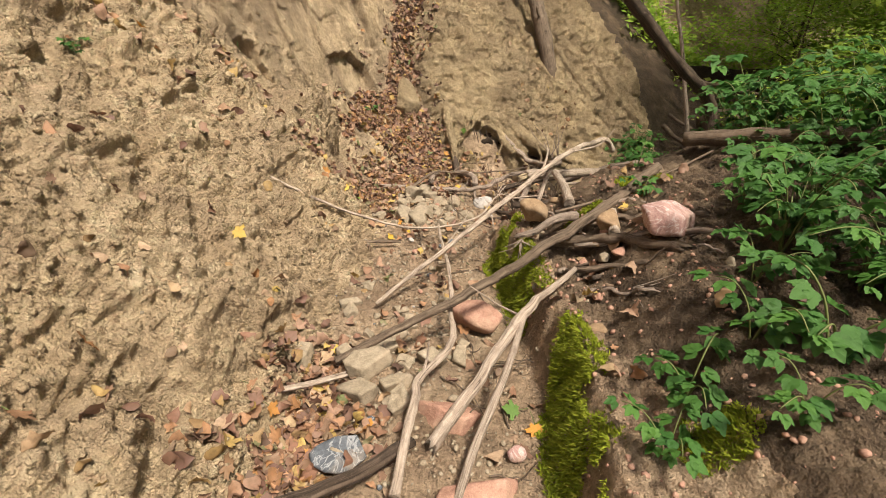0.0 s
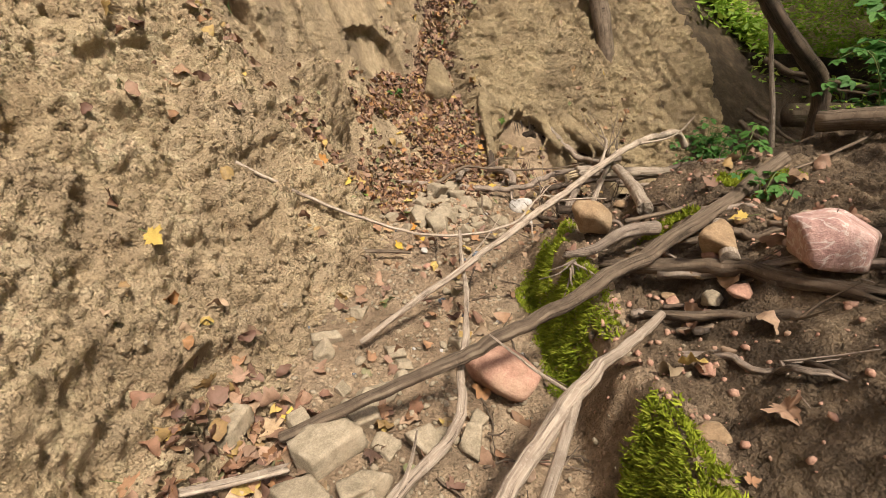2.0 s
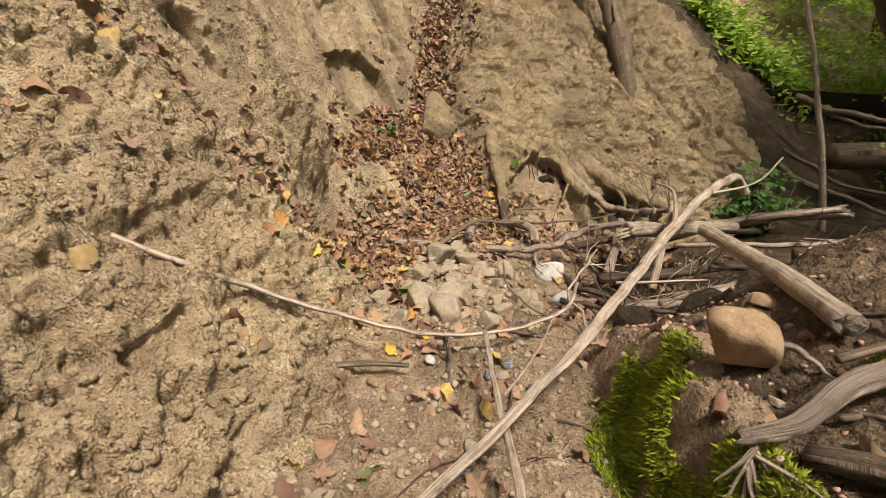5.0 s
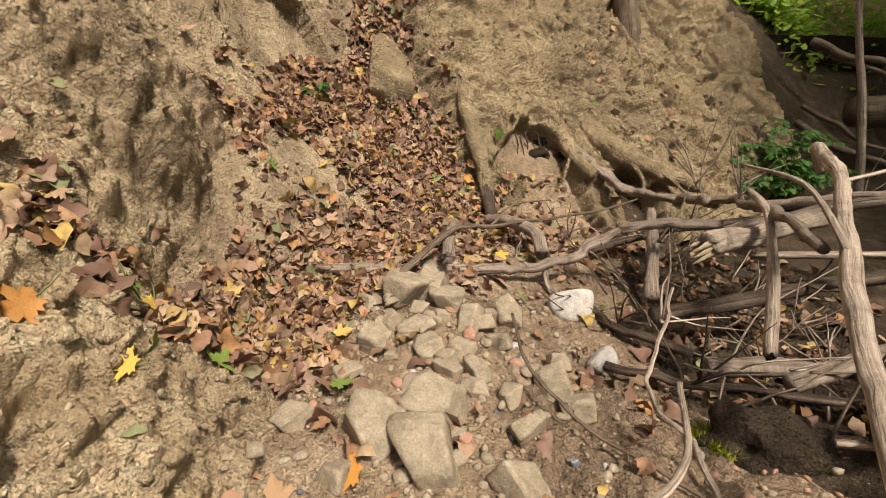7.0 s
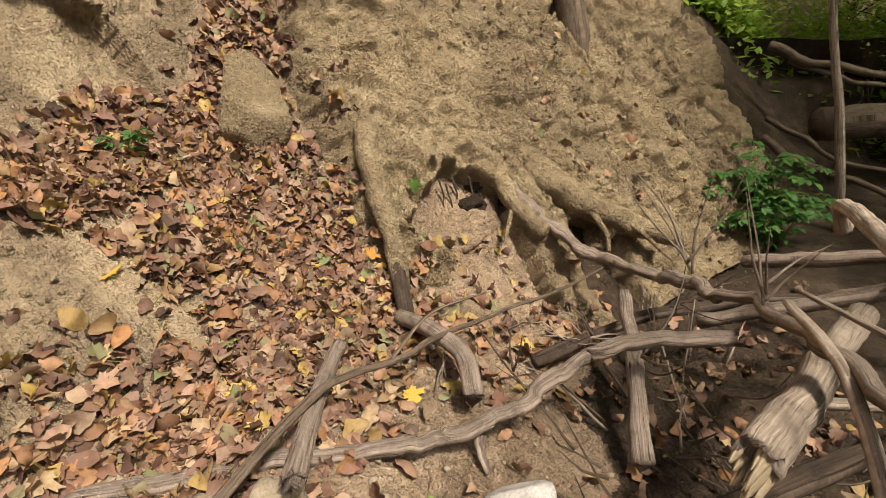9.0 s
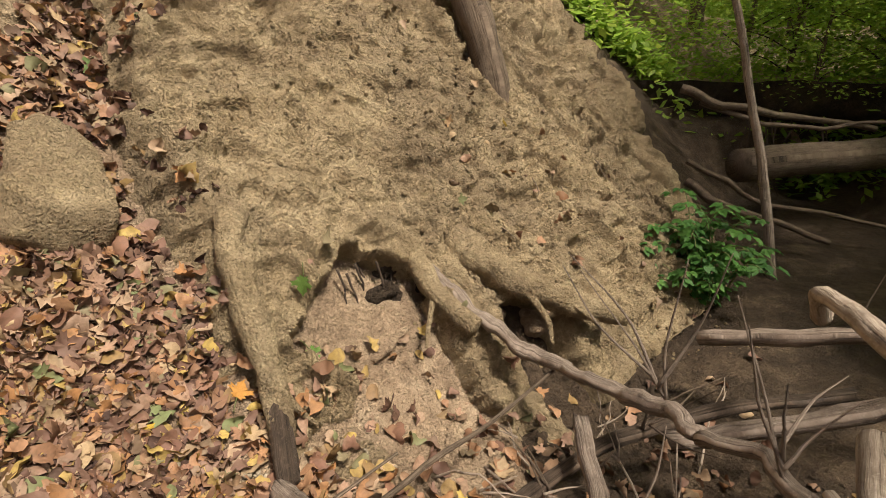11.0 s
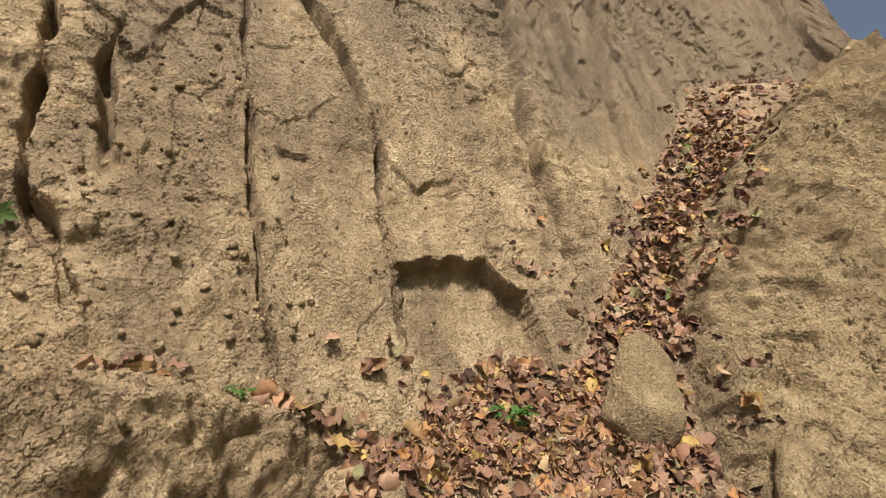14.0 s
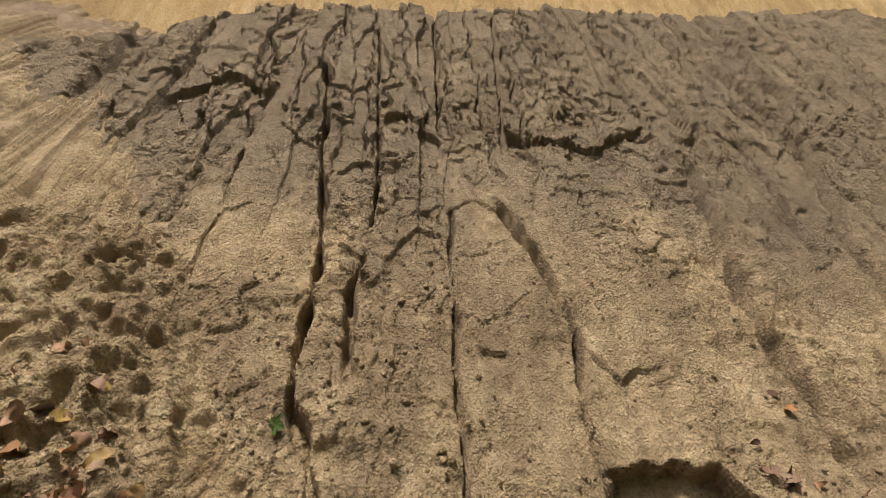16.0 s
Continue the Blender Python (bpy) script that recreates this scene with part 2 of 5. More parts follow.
def build_ground():
    reach = [0.1, 0.25, 0.5, 0.9, 1.5, 2.4, 4, 6.5, 10, 16, 26, 45, 80, 150, 300]
    xs = lines(-1.25, 2.4, 0.0115, [-1.25 - r for r in reversed(reach)], [2.4 + r for r in reach])
    ys = lines(0.4, 6.6, 0.0115, [0.4 - r for r in reversed(reach)], np.concatenate([np.arange(6.6, 10.6, 0.02), [10.6 + r for r in reach]]))
    x, y = np.meshgrid(xs, ys)
    z = ground_z(x, y)
    near = 1 - step(3.0, 5.0, np.hypot(x - 0.4, (y - 3.7) * 0.7))
    z = z + near * (0.06 * fbm(x, y, 0.35, 5, 11) + 0.045 * (ridged(x, y, 0.09, 3, 12) - 0.4) + 0.02 * fbm(x, y, 0.035, 2, 13))
    z = z + near * step(0.42, 0.6, x) * (1 - step(3.2, 3.8, y)) * (0.09 * (ridged(x, y, 0.24, 4, 15) - 0.4) + 0.05 * fbm(x, y, 0.1, 3, 16))
    p = np.stack([x, y, z], -1).reshape(-1, 3)
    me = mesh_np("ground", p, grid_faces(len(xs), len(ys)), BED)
    me.materials.append(WET_SHADED)
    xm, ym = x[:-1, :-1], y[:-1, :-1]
    # Wet soil past this edge; shade of the jam and hollow is in its colour.
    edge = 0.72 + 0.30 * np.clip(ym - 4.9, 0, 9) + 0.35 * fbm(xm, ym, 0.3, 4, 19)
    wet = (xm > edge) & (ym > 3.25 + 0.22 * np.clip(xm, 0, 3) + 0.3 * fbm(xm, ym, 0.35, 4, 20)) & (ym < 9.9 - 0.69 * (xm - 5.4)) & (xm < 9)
    me.materials.append(BANK_SHADED)
    # Bank soil region: brown by itself, and darker for the shade on it.
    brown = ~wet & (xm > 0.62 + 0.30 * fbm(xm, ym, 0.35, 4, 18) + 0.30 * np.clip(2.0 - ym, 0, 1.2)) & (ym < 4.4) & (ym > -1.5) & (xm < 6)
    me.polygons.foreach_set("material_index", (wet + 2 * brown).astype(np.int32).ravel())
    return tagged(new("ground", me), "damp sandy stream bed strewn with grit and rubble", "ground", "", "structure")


def left_relief(u, v):
    y = u + 2.49
    d = -0.19 * step(3.7, 4.7, y) + 0.09 * fbm(u, v, 0.9, 2, 21)
    # a slumped block with a nearly upright face, beyond a leafy notch
    x0, z0 = -1.29 - 0.639 * v, 0.75 + 0.769 * v
    top = 1.0 - 0.40 * np.clip(y - 4.6, 0, 2) + 0.10 * fbm(y, y * 0, 0.4, 3, 28)
    face = (-1.06 - 0.22 * np.clip(z0, 0, 1.2) - 0.10 * np.clip(y - 4.7, 0, 1) + 0.10 * fbm(y, z0, 0.35, 3, 29) - x0) / 0.769
    crown = (top - z0) / 0.639
    block = np.where(v < -0.05, face, np.maximum(d - 0.03, np.minimum(face, crown)))
    d = d + (block - d) * step(4.15, 4.4, y) * (1 - step(5.45, 5.7, y))
    d -= 0.9 * np.clip(y - 5.45, 0, 1)
    flow = -u * 0.6 + v * 0.8
    across = u * 0.8 + v * 0.6
    d += 0.085 * fbm(flow * 0.6, across, 0.38, 4, 22) + 0.115 * (ridged(flow * 0.75, across, 0.19, 4, 23) - 0.4) + 0.05 * (ridged(u, v, 0.075, 3, 26) - 0.4) * (1 - 0.5 * step(3.9, 4.4, y))
    d += 0.04 * (ridged(flow * 0.25, across * 1.3, 0.22, 3, 20) - 0.4) * step(0.1, 0.9, v)
    d += 0.035 * fbm(u, v, 0.045, 2, 24) - (0.06 * step(0.64, 0.84, value_noise(u * 4.2, v * 5.5, 25)) + 0.035 * step(0.68, 0.85, value_noise(u * 11, v * 13, 27))) * (1 - 0.75 * step(3.9, 4.4, y))
    return d


def flake(u, v, line, drop, reach, seed):
    """A broken edge in the crust that runs mostly along u: the crust is gone for a reach below it."""
    lu, lv = np.array(line, float).T
    lip = np.interp(u, lu, lv) + 0.11 * fbm(u, v * 0.3 + seed, 0.14, 4, seed, 0.6)
    ends = step(-0.02, 0.02, u - lu[0] + 0.05 * fbm(v, v * 0, 0.1, 3, seed + 1)) * (1 - step(-0.02, 0.02, u - lu[-1] + 0.05 * fbm(v, v * 0, 0.1, 3, seed + 2)))
    return -drop * ends * (1 - step(lip - 0.014, lip, v)) * step(0, 1, (v - lip + reach) / (0.8 * reach))


def cliff_relief(u, v):
    upper = step(0.9, 2.2, v)
    d = 0.10 * fbm(u, v * 0.4, 1.3, 3, 31) + 0.05 * fbm(u, v * 0.6, 0.3, 4, 32) + 0.014 * fbm(u, v, 0.06, 2, 33)
    d += 0.03 * (ridged(u, v * 0.8, 0.09, 3, 34) - 0.4) * step(0.45, 0.65, value_noise(u * 1.7, v * 1.1, 44)) * (1 - 0.7 * upper)
    cols = np.floor(u * 3.4 + 1.2 * fbm(u * 0 + 3, v, 1.1, 3, 35) + 0.3 * fbm(u, v, 0.3, 3, 30))
    d += 0.11 * (lattice(cols, cols * 0, 36) - 0.5) * step(0.4, 2.0, v)
    thin = np.floor(u * 9 + 1.5 * fbm(u * 0 + 7, v, 0.8, 3, 65) + 0.5 * fbm(u, v, 0.2, 3, 66))
    d += 0.035 * (lattice(thin, np.floor(v * 0.9 + 2 * lattice(thin, thin * 0, 67)), 68) - 0.5) * upper
    d += 0.05 * (lattice(np.floor(u * 4 + fbm(u, v, 0.5, 4, 38) * 4), np.floor(v * 2.2 + fbm(u, v, 0.6, 4, 37) * 5), 39) - 0.5) * (0.35 + 0.65 * upper)
    d += 0.028 * (lattice(np.floor(u * 11 + fbm(u, v, 0.3, 4, 45) * 6), np.floor(v * 6 + fbm(u, v, 0.3, 4, 46) * 7), 47) - 0.5) * step(0.45, 0.6, value_noise(u * 1.3, v * 0.9, 40))
    for i, (line, w, dep) in enumerate(CRACKS):
        d += rut(u, v, line, w, dep, 0.03, 160 + i)
    for i in range(30):
        c, h = -4.4 + i * 0.31, 1.5 + 1.4 * float(lattice(np.array(i), np.array(3), 41))
        d += rut(u, v, ((c, h), (c * 1.15, 6.0)), 0.013, 0.06, 0.09, 190 + i, 0.4)
    d += flake(u, v, ((0.16, -0.42), (0.45, -0.39), (0.64, -0.41), (0.84, -0.62), (0.88, -0.86)), 0.13, 1.0, 142)
    d += flake(u, v, ((0.22, 0.16), (0.36, -0.02), (0.56, 0.07)), 0.03, 0.3, 143)
    d += flake(u, v, ((-0.45, 0.36), (-0.30, 0.30), (-0.17, 0.35), (0.0, 0.52)), -0.04, 0.02, 144) + flake(u, v, ((-0.78, 0.70), (-0.6, 1.02), (-0.45, 0.9)), 0.03, 0.6, 145)
    d += flake(u, v, ((-0.32, 0.16), (-0.18, 0.11)), 0.03, 0.12, 146) + flake(u, v, ((-0.42, 1.2), (-0.2, 1.3), (0.0, 1.12)), 0.022, 0.55, 147)
    d += flake(u, v, ((-0.95, 2.1), (-0.7, 2.3), (-0.42, 2.0)), 0.06, 0.5, 148) + flake(u, v, ((0.1, 2.2), (0.8, 2.0), (1.3, 2.4)), 0.07, 0.6, 149) + flake(u, v, ((-2.6, 2.5), (-2.2, 2.9), (-1.8, 2.7)), 0.07, 0.5, 150)
    # the foot flares out into a leafy ledge
    d += 0.4 * np.clip(-1.15 - v, 0, 1.2) * step(-0.8, -0.5, u) * (1 - step(0.6, 0.9, u))
    rim = np.interp(u, [-4.6, -3.43, -2.25, 1.74, 3.03, 6.6, 8.2], [3.0, 3.5, 4.6, 5.6, 5.6, 6.8, 7.1]) + 0.25 * fbm(u, u * 0, 0.8, 3, 69)
    d -= 1.2 * np.clip(v - rim, 0, 3)
    return d


# cracks of the cliff: (line of its foot to its top), width, depth
CRACKS = [
    (((-0.95, -0.72), (-1.03, -0.36), (-1.14, -0.17), (-1.16, 0.1), (-1.13, 0.55), (-1.25, 1.5), (-1.45, 3.2)), 0.026, 0.16),
    (((-0.87, 0.95), (-0.91, 1.9), (-1.04, 4.3)), 0.016, 0.09), (((-0.45, 2.2), (-0.39, 5.2)), 0.018, 0.09),
    (((-0.38, -0.85), (-0.43, -0.5), (-0.44, 0.17), (-0.40, 1.15)), 0.014, 0.07), (((0.15, -0.8), (0.14, -0.2), (0.20, 0.25), (0.07, 0.8), (-0.1, 1.3)), 0.022, 0.10),
    (((1.23, -0.45), (1.21, 0.1), (1.22, 0.4), (1.35, 1.13), (1.58, 2.0)), 0.036, 0.17), (((1.93, 0.95), (2.16, 2.5)), 0.02, 0.09),
    (((2.17, 0.5), (2.32, 1.1), (2.68, 2.1), (2.93, 3.2)), 0.03, 0.13), (((-1.77, 0.3), (-1.78, 1.0), (-1.87, 2.4), (-1.95, 3.4)), 0.018, 0.10),
    (((-1.96, 0.2), (-2.01, 0.7), (-1.99, 1.23), (-2.18, 2.2)), 0.018, 0.09), (((-2.71, 0.6), (-2.67, 1.4), (-3.16, 3.4)), 0.028, 0.12),
    (((1.36, 2.4), (1.35, 3.2), (1.63, 5.0)), 0.018, 0.09), (((0.04, 1.95), (0.31, 5.0)), 0.013, 0.07), (((-0.93, -0.05), (-0.97, 0.45), (-0.90, 0.7)), 0.022, 0.10),
]


def mound_relief(u, v):
    d = 0.13 * fbm(u, v, 0.8, 3, 51) + 0.12 * fbm(u * 1.4 + v * 0.5, v * 0.7, 0.30, 4, 52) + 0.085 * (ridged(u, v * 0.7, 0.15, 4, 53) - 0.4) - 0.05 * step(0.70, 0.86, value_noise(u * 3.1 + 0.4 * v, v * 4.3, 59)) + 0.03 * (lattice(np.floor(u * 4 + 5 * fbm(u, v, 0.4, 3, 48)), np.floor(v * 5 - u * 2 + 5 * fbm(u, v, 0.5, 3, 49)), 50) - 0.5) + 0.02 * fbm(u, v, 0.045, 2, 54)
    along, cross = 0.45 * u + 0.9 * v, 0.9 * u - 0.45 * v
    d += 0.11 * (ridged(cross * 1.4, along * 0.35, 0.24, 3, 61) - 0.4) * step(0.5, 1.3, u + 0.3 * v) + 0.035 * (ridged(u, v, 0.07, 3, 62) - 0.4)
    d -= 0.05 * step(0.66, 0.82, value_noise(u * 7.5, v * 9.0, 63)) - 0.07 * step(0.9, 1.5, v) * (ridged(u, v, 0.22, 4, 64) - 0.3)
    right = 2.84 - 0.17 * v * v + 0.08 * fbm(v, v * 0, 0.5, 3, 55)
    d -= 2.6 * np.clip(u - right, 0, 3)
    left = -1.16 + 0.18 * np.clip(v, 0, 0.9) + 0.80 * np.clip(v - 0.9, 0, 3) + 0.09 * fbm(v, v * 0, 0.3, 4, 56)
    d -= 0.85 * np.clip(left + 0.03 - u, 0, 0.12) + 1.5 * np.clip(left - 0.09 - u, 0, 1)
    for i, (c, w, dep) in enumerate(((1.5, 0.03, 0.05), (1.75, 0.025, 0.06), (2.1, 0.03, 0.05), (0.9, 0.05, 0.05))):
        d += rut(u, v, ((c + 0.35, -1.5), (c - 0.35, 1.4)), w, dep, 0.05, 130 + i, 0.3)
    # the hollow under the sand arch at the foot
    arch = ((u + 0.64) / 0.41) ** 2 + (np.clip(v + 1.02, -0.1, 1) / (0.17 + 0.06 * np.sin(u * 9 + 1.0))) ** 2 + 1.3 * fbm(u, v, 0.16, 4, 57)
    d -= 0.45 * (1 - step(0.85, 1.02, arch))
    arch2 = ((u - 0.1) / 0.25) ** 2 + (np.clip(v + 1.45, -0.1, 1) / 0.16) ** 2 + 0.4 * fbm(u, v, 0.14, 4, 58)
    d -= 0.25 * (1 - step(0.75, 1.05, arch2))
    d -= 0.10 * np.exp(-((u - 1.1) / 0.22) ** 2 - ((v - 0.15) / 0.4) ** 2)
    return d


ground = build_ground()
slope_left = slab("slope_left", L_C, L_N, lines(-2.4, 3.6, 0.011, [-30, -14, -8, -5, -3.6, -3, -2.6]), lines(-1.4, 2.0, 0.011, [], [2.05, 2.15, 2.3, 2.6, 3.2, 4.2, 5.6, 7]), left_relief, SAND, "steep slope of crumbly dry tan sand")
cliff_face = slab("cliff_face", F_C, F_N, lines(-2.8, 2.8, 0.009, np.arange(-4.6, -2.81, 0.03), np.append(np.append(np.arange(2.8, 5.0, 0.02), np.arange(5.0, 9.4, 0.04)), [9.6, 10, 10.6, 11.4, 12.5])), lines(-1.4, 3.0, 0.0125, np.arange(-2.6, -1.41, 0.04), np.arange(3.0, 7.4, 0.03)), cliff_relief, CLIFF, "tall cracked wall of grey-tan silty sand")
mound = slab("mound", M_C, M_N, lines(-1.75, 3.3, 0.013, [], [3.4, 3.6]), lines(-2.0, 2.4, 0.013, [], np.arange(2.45, 4.2, 0.1)), mound_relief, MOUND, "sloping mound of pitted tan sand with a hollow at its foot")
back_wall = slab("sand_wall_back", (1.5, 13.0, 4.5), (0.35, -0.9, 0.12), lines(-0.4, 6.4, 0.09), lines(-5, 4.5, 0.09),
                 lambda u, v: 0.5 * fbm(u, v * 0.5, 2.5, 4, 71) + 0.12 * fbm(u * 2, v * 0.3, 0.5, 4, 72) - 2.5 * np.clip(u - 3.2 + 0.55 * v, 0, 3), YELLOW, "bright yellow bare sand wall behind the ravine")
upper_wall = slab("sand_wall_upper", (-7.0, 7.4, 9.0), (0.85, -0.33, 0.15), lines(-12, 22, 0.12), lines(-4.5, 5, 0.12),
                  lambda u, v: 0.6 * fbm(u, v * 0.5, 3.0, 4, 73) + 0.12 * fbm(u * 2, v * 0.3, 0.5, 4, 74), YELLOW, "bright yellow bare sand wall above the cracked cliff")
# The bank's near-black colour includes the shade of the hollow it stands in.
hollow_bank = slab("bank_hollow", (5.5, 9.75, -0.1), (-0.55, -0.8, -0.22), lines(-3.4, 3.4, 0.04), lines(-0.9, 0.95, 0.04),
                   lambda u, v: 0.5 * fbm(u, v, 1.2, 3, 75) + 0.16 * fbm(u, v, 0.3, 4, 76) - 0.35 * (1 - step(0.2, 0.6, v)), SHADED_SOIL, "dark undercut earth bank with hanging roots")
GROUND = (ground, slope_left, cliff_face, mound)


# ---------------------------------------------------------------- materials of the things
def wood(name, dark, mid, light, moss=0.0, rough=0.85):
    """Dead wood: long fibres, splits and weathered patches; runs along the limb."""
    m, t, b = material(name, rough)
    uv = t.nodes.new("ShaderNodeUVMap").outputs["UV"]
    mp = t.nodes.new("ShaderNodeMapping")
    mp.inputs["Scale"].default_value = (130, 4.0, 1)
    t.links.new(uv, mp.inputs["Vector"])
    fibre = n_noise(t, 1.0, 7, 0.7, mp.outputs["Vector"], 0.4)
    col = n_ramp(t, fibre, [(0.28, dark), (0.5, mid), (0.72, light)])
    patch = n_noise(t, 14.0, 5, 0.6, n_coords(t))
    col = n_mix(t, n_ramp(t, patch, [(0.5, (0, 0, 0)), (0.66, (0.5,) * 3)]), col, dark)
    split = n_ramp(t, fibre, [(0.34, (0.8,) * 3), (0.40, (0, 0, 0))])
    col = n_mix(t, split, col, tuple(0.35 * c for c in dark))
    speck = n_noise(t, 90.0, 3, 0.6, n_coords(t))
    col = n_mix(t, n_ramp(t, speck, [(0.58, (0, 0, 0)), (0.66, (0.35,) * 3)]), col, light)
    t.links.new(col, b.inputs["Base Color"])
    one = n_bump(t, b, fibre, 1.0, 0.022)
    n_bump(t, b, speck, 0.4, 0.003, one)
    return m


W_GREY = wood("weathered_grey_wood", (0.12, 0.09, 0.068), (0.31, 0.24, 0.19), (0.50, 0.41, 0.335))
W_PALE = wood("bleached_wood", (0.19, 0.14, 0.105), (0.43, 0.34, 0.265), (0.64, 0.54, 0.44))
W_BARK = wood("brown_bark", (0.07, 0.05, 0.035), (0.165, 0.12, 0.085), (0.28, 0.215, 0.155))
W_DARK = wood("wet_dark_wood", (0.03, 0.021, 0.015), (0.085, 0.06, 0.043), (0.19, 0.135, 0.10), 0, 0.65)
W_RAW = wood("splintered_wood", (0.34, 0.25, 0.15), (0.55, 0.43, 0.28), (0.70, 0.58, 0.42))


def stone(name, dark, mid, light, vein=None, rough=0.8):
    m, t, b = material(name, rough)
    co = n_coords(t)
    col = n_ramp(t, n_noise(t, 16, 8, 0.65, co, 0.3), [(0.3, dark), (0.5, mid), (0.7, light)])
    speck = n_noise(t, 150, 3, 0.6, co)
    col = n_mix(t, 0.5, col, n_ramp(t, speck, [(0.32, (0.33,) * 3), (0.5, (0.5,) * 3), (0.68, (0.67,) * 3)]), "OVERLAY")
    if vein:
        w = n_noise(t, 7, 5, 0.6, co, 1.6)
        band = n_ramp(t, w, [(0.47, (0, 0, 0)), (0.5, (0.75,) * 3), (0.53, (0, 0, 0))])
        col = n_mix(t, band, col, vein)
    dust = n_noise(t, 5, 4, 0.6, co)
    col = n_mix(t, n_ramp(t, dust, [(0.5, (0, 0, 0)), (0.7, (0.5,) * 3)]), col, (0.36, 0.27, 0.18))
    t.links.new(col, b.inputs["Base Color"])
    one = n_bump(t, b, n_noise(t, 45, 6, 0.65, co), 0.7, 0.012)
    n_bump(t, b, speck, 0.3, 0.003, one)
    return m


S_PINK = stone("pink_granite", (0.27, 0.15, 0.135), (0.40, 0.245, 0.215), (0.52, 0.36, 0.32), (0.62, 0.53, 0.48))
S_RED = stone("reddish_sandstone", (0.26, 0.135, 0.095), (0.38, 0.215, 0.155), (0.48, 0.30, 0.22))
S_TAN = stone("tan_limestone", (0.18, 0.145, 0.10), (0.29, 0.235, 0.165), (0.40, 0.335, 0.25))
S_BROWN = stone("brown_sandstone", (0.17, 0.11, 0.065), (0.27, 0.18, 0.105), (0.36, 0.26, 0.16))
S_WHITE = stone("pale_grey_stone", (0.30, 0.275, 0.25), (0.43, 0.40, 0.37), (0.56, 0.53, 0.50))
S_SLATE = stone("dark_slate", (0.06, 0.065, 0.075), (0.10, 0.11, 0.125), (0.19, 0.20, 0.215), (0.4, 0.4, 0.4), 0.6)


def foliage(name, colours, rough=0.55, sheen_vein=True, by_island=True, through_light=0.25):
    """Leaves: one tint each, blotches, veins and some light through them."""
    m, t, b = material(name, rough)
    rnd = t.nodes.new("ShaderNodeNewGeometry").outputs["Random Per Island"] if by_island else t.nodes.new("ShaderNodeObjectInfo").outputs["Random"]
    col = n_ramp(t, rnd, [(i / max(1, len(colours) - 1), c) for i, c in enumerate(colours)])
    co = n_coords(t)
    blot = n_noise(t, 45, 5, 0.65, co)
    col = n_mix(t, n_ramp(t, blot, [(0.42, (0, 0, 0)), (0.68, (0.5,) * 3)]), col, tuple(0.45 * sum(c[k] for c in colours) / len(colours) for k in range(3)))
    t.links.new(col, b.inputs["Base Color"])
    n_bump(t, b, n_noise(t, 120, 3, 0.6, co), 0.4, 0.003)
    tr = t.nodes.new("ShaderNodeBsdfTranslucent")
    t.links.new(col, tr.inputs["Color"])
    mx = t.nodes.new("ShaderNodeMixShader")
    mx.inputs["Fac"].default_value = through_light
    t.links.new(b.outputs["BSDF"], mx.inputs[1])
    t.links.new(tr.outputs["BSDF"], mx.inputs[2])
    t.links.new(mx.outputs["Shader"], t.nodes["Material Output"].inputs["Surface"])
    return m


LITTER = foliage("brown_litter", [(0.12, 0.065, 0.048), (0.23, 0.135, 0.10), (0.40, 0.25, 0.165), (0.14, 0.072, 0.052), (0.48, 0.335, 0.22), (0.08, 0.046, 0.036), (0.46, 0.33, 0.19), (0.27, 0.14, 0.09), (0.18, 0.10, 0.076), (0.52, 0.37, 0.11), (0.17, 0.088, 0.062), (0.43, 0.24, 0.13), (0.11, 0.06, 0.048), (0.40, 0.20, 0.08), (0.28, 0.175, 0.13), (0.18, 0.21, 0.09)], 0.6, True, True, 0.1)
UNDER = foliage("rotting_litter", [(0.05, 0.03, 0.024), (0.11, 0.062, 0.045), (0.19, 0.11, 0.078), (0.08, 0.045, 0.034)], 0.8, True, True, 0.05)
L_YELLOW = foliage("yellow_leaf", [(0.62, 0.40, 0.05), (0.66, 0.46, 0.10), (0.58, 0.42, 0.14)], 0.6, True, False, 0.2)
L_ORANGE = foliage("orange_leaf", [(0.52, 0.20, 0.045), (0.60, 0.30, 0.06), (0.50, 0.24, 0.08)], 0.6, True, False, 0.2)
L_TAN = foliage("tan_leaf", [(0.46, 0.30, 0.16), (0.38, 0.21, 0.12), (0.52, 0.36, 0.19)], 0.7, True, False, 0.15)
L_GREEN = foliage("fallen_green_leaf", [(0.12, 0.22, 0.05), (0.24, 0.32, 0.07), (0.10, 0.17, 0.07)], 0.5, True, False, 0.2)
L_PLANT = foliage("bramble_leaf", [(0.045, 0.13, 0.028), (0.08, 0.19, 0.035), (0.065, 0.16, 0.04), (0.11, 0.24, 0.045)], 0.45, True, False, 0.3)
L_CROWN = foliage("tree_foliage", [(0.20, 0.33, 0.05), (0.30, 0.46, 0.07), (0.42, 0.56, 0.09), (0.24, 0.37, 0.06), (0.54, 0.60, 0.11)], 0.5, True, True, 0.6)
MOSS = foliage("moss", [(0.17, 0.22, 0.014), (0.26, 0.32, 0.02), (0.36, 0.40, 0.035), (0.20, 0.24, 0.02), (0.30, 0.28, 0.04)], 0.9, True, True, 0.2)
STALK, _t, _b = material("green_stalk", 0.6)
_b.inputs["Base Color"].default_value = (0.13, 0.15, 0.05, 1)

# ---------------------------------------------------------------- builders
rng = np.random.default_rng(7)
CELL, MAP_X, MAP_Y, MAP_W, MAP_H = 0.0125, -3.6, -0.6, 640, 880


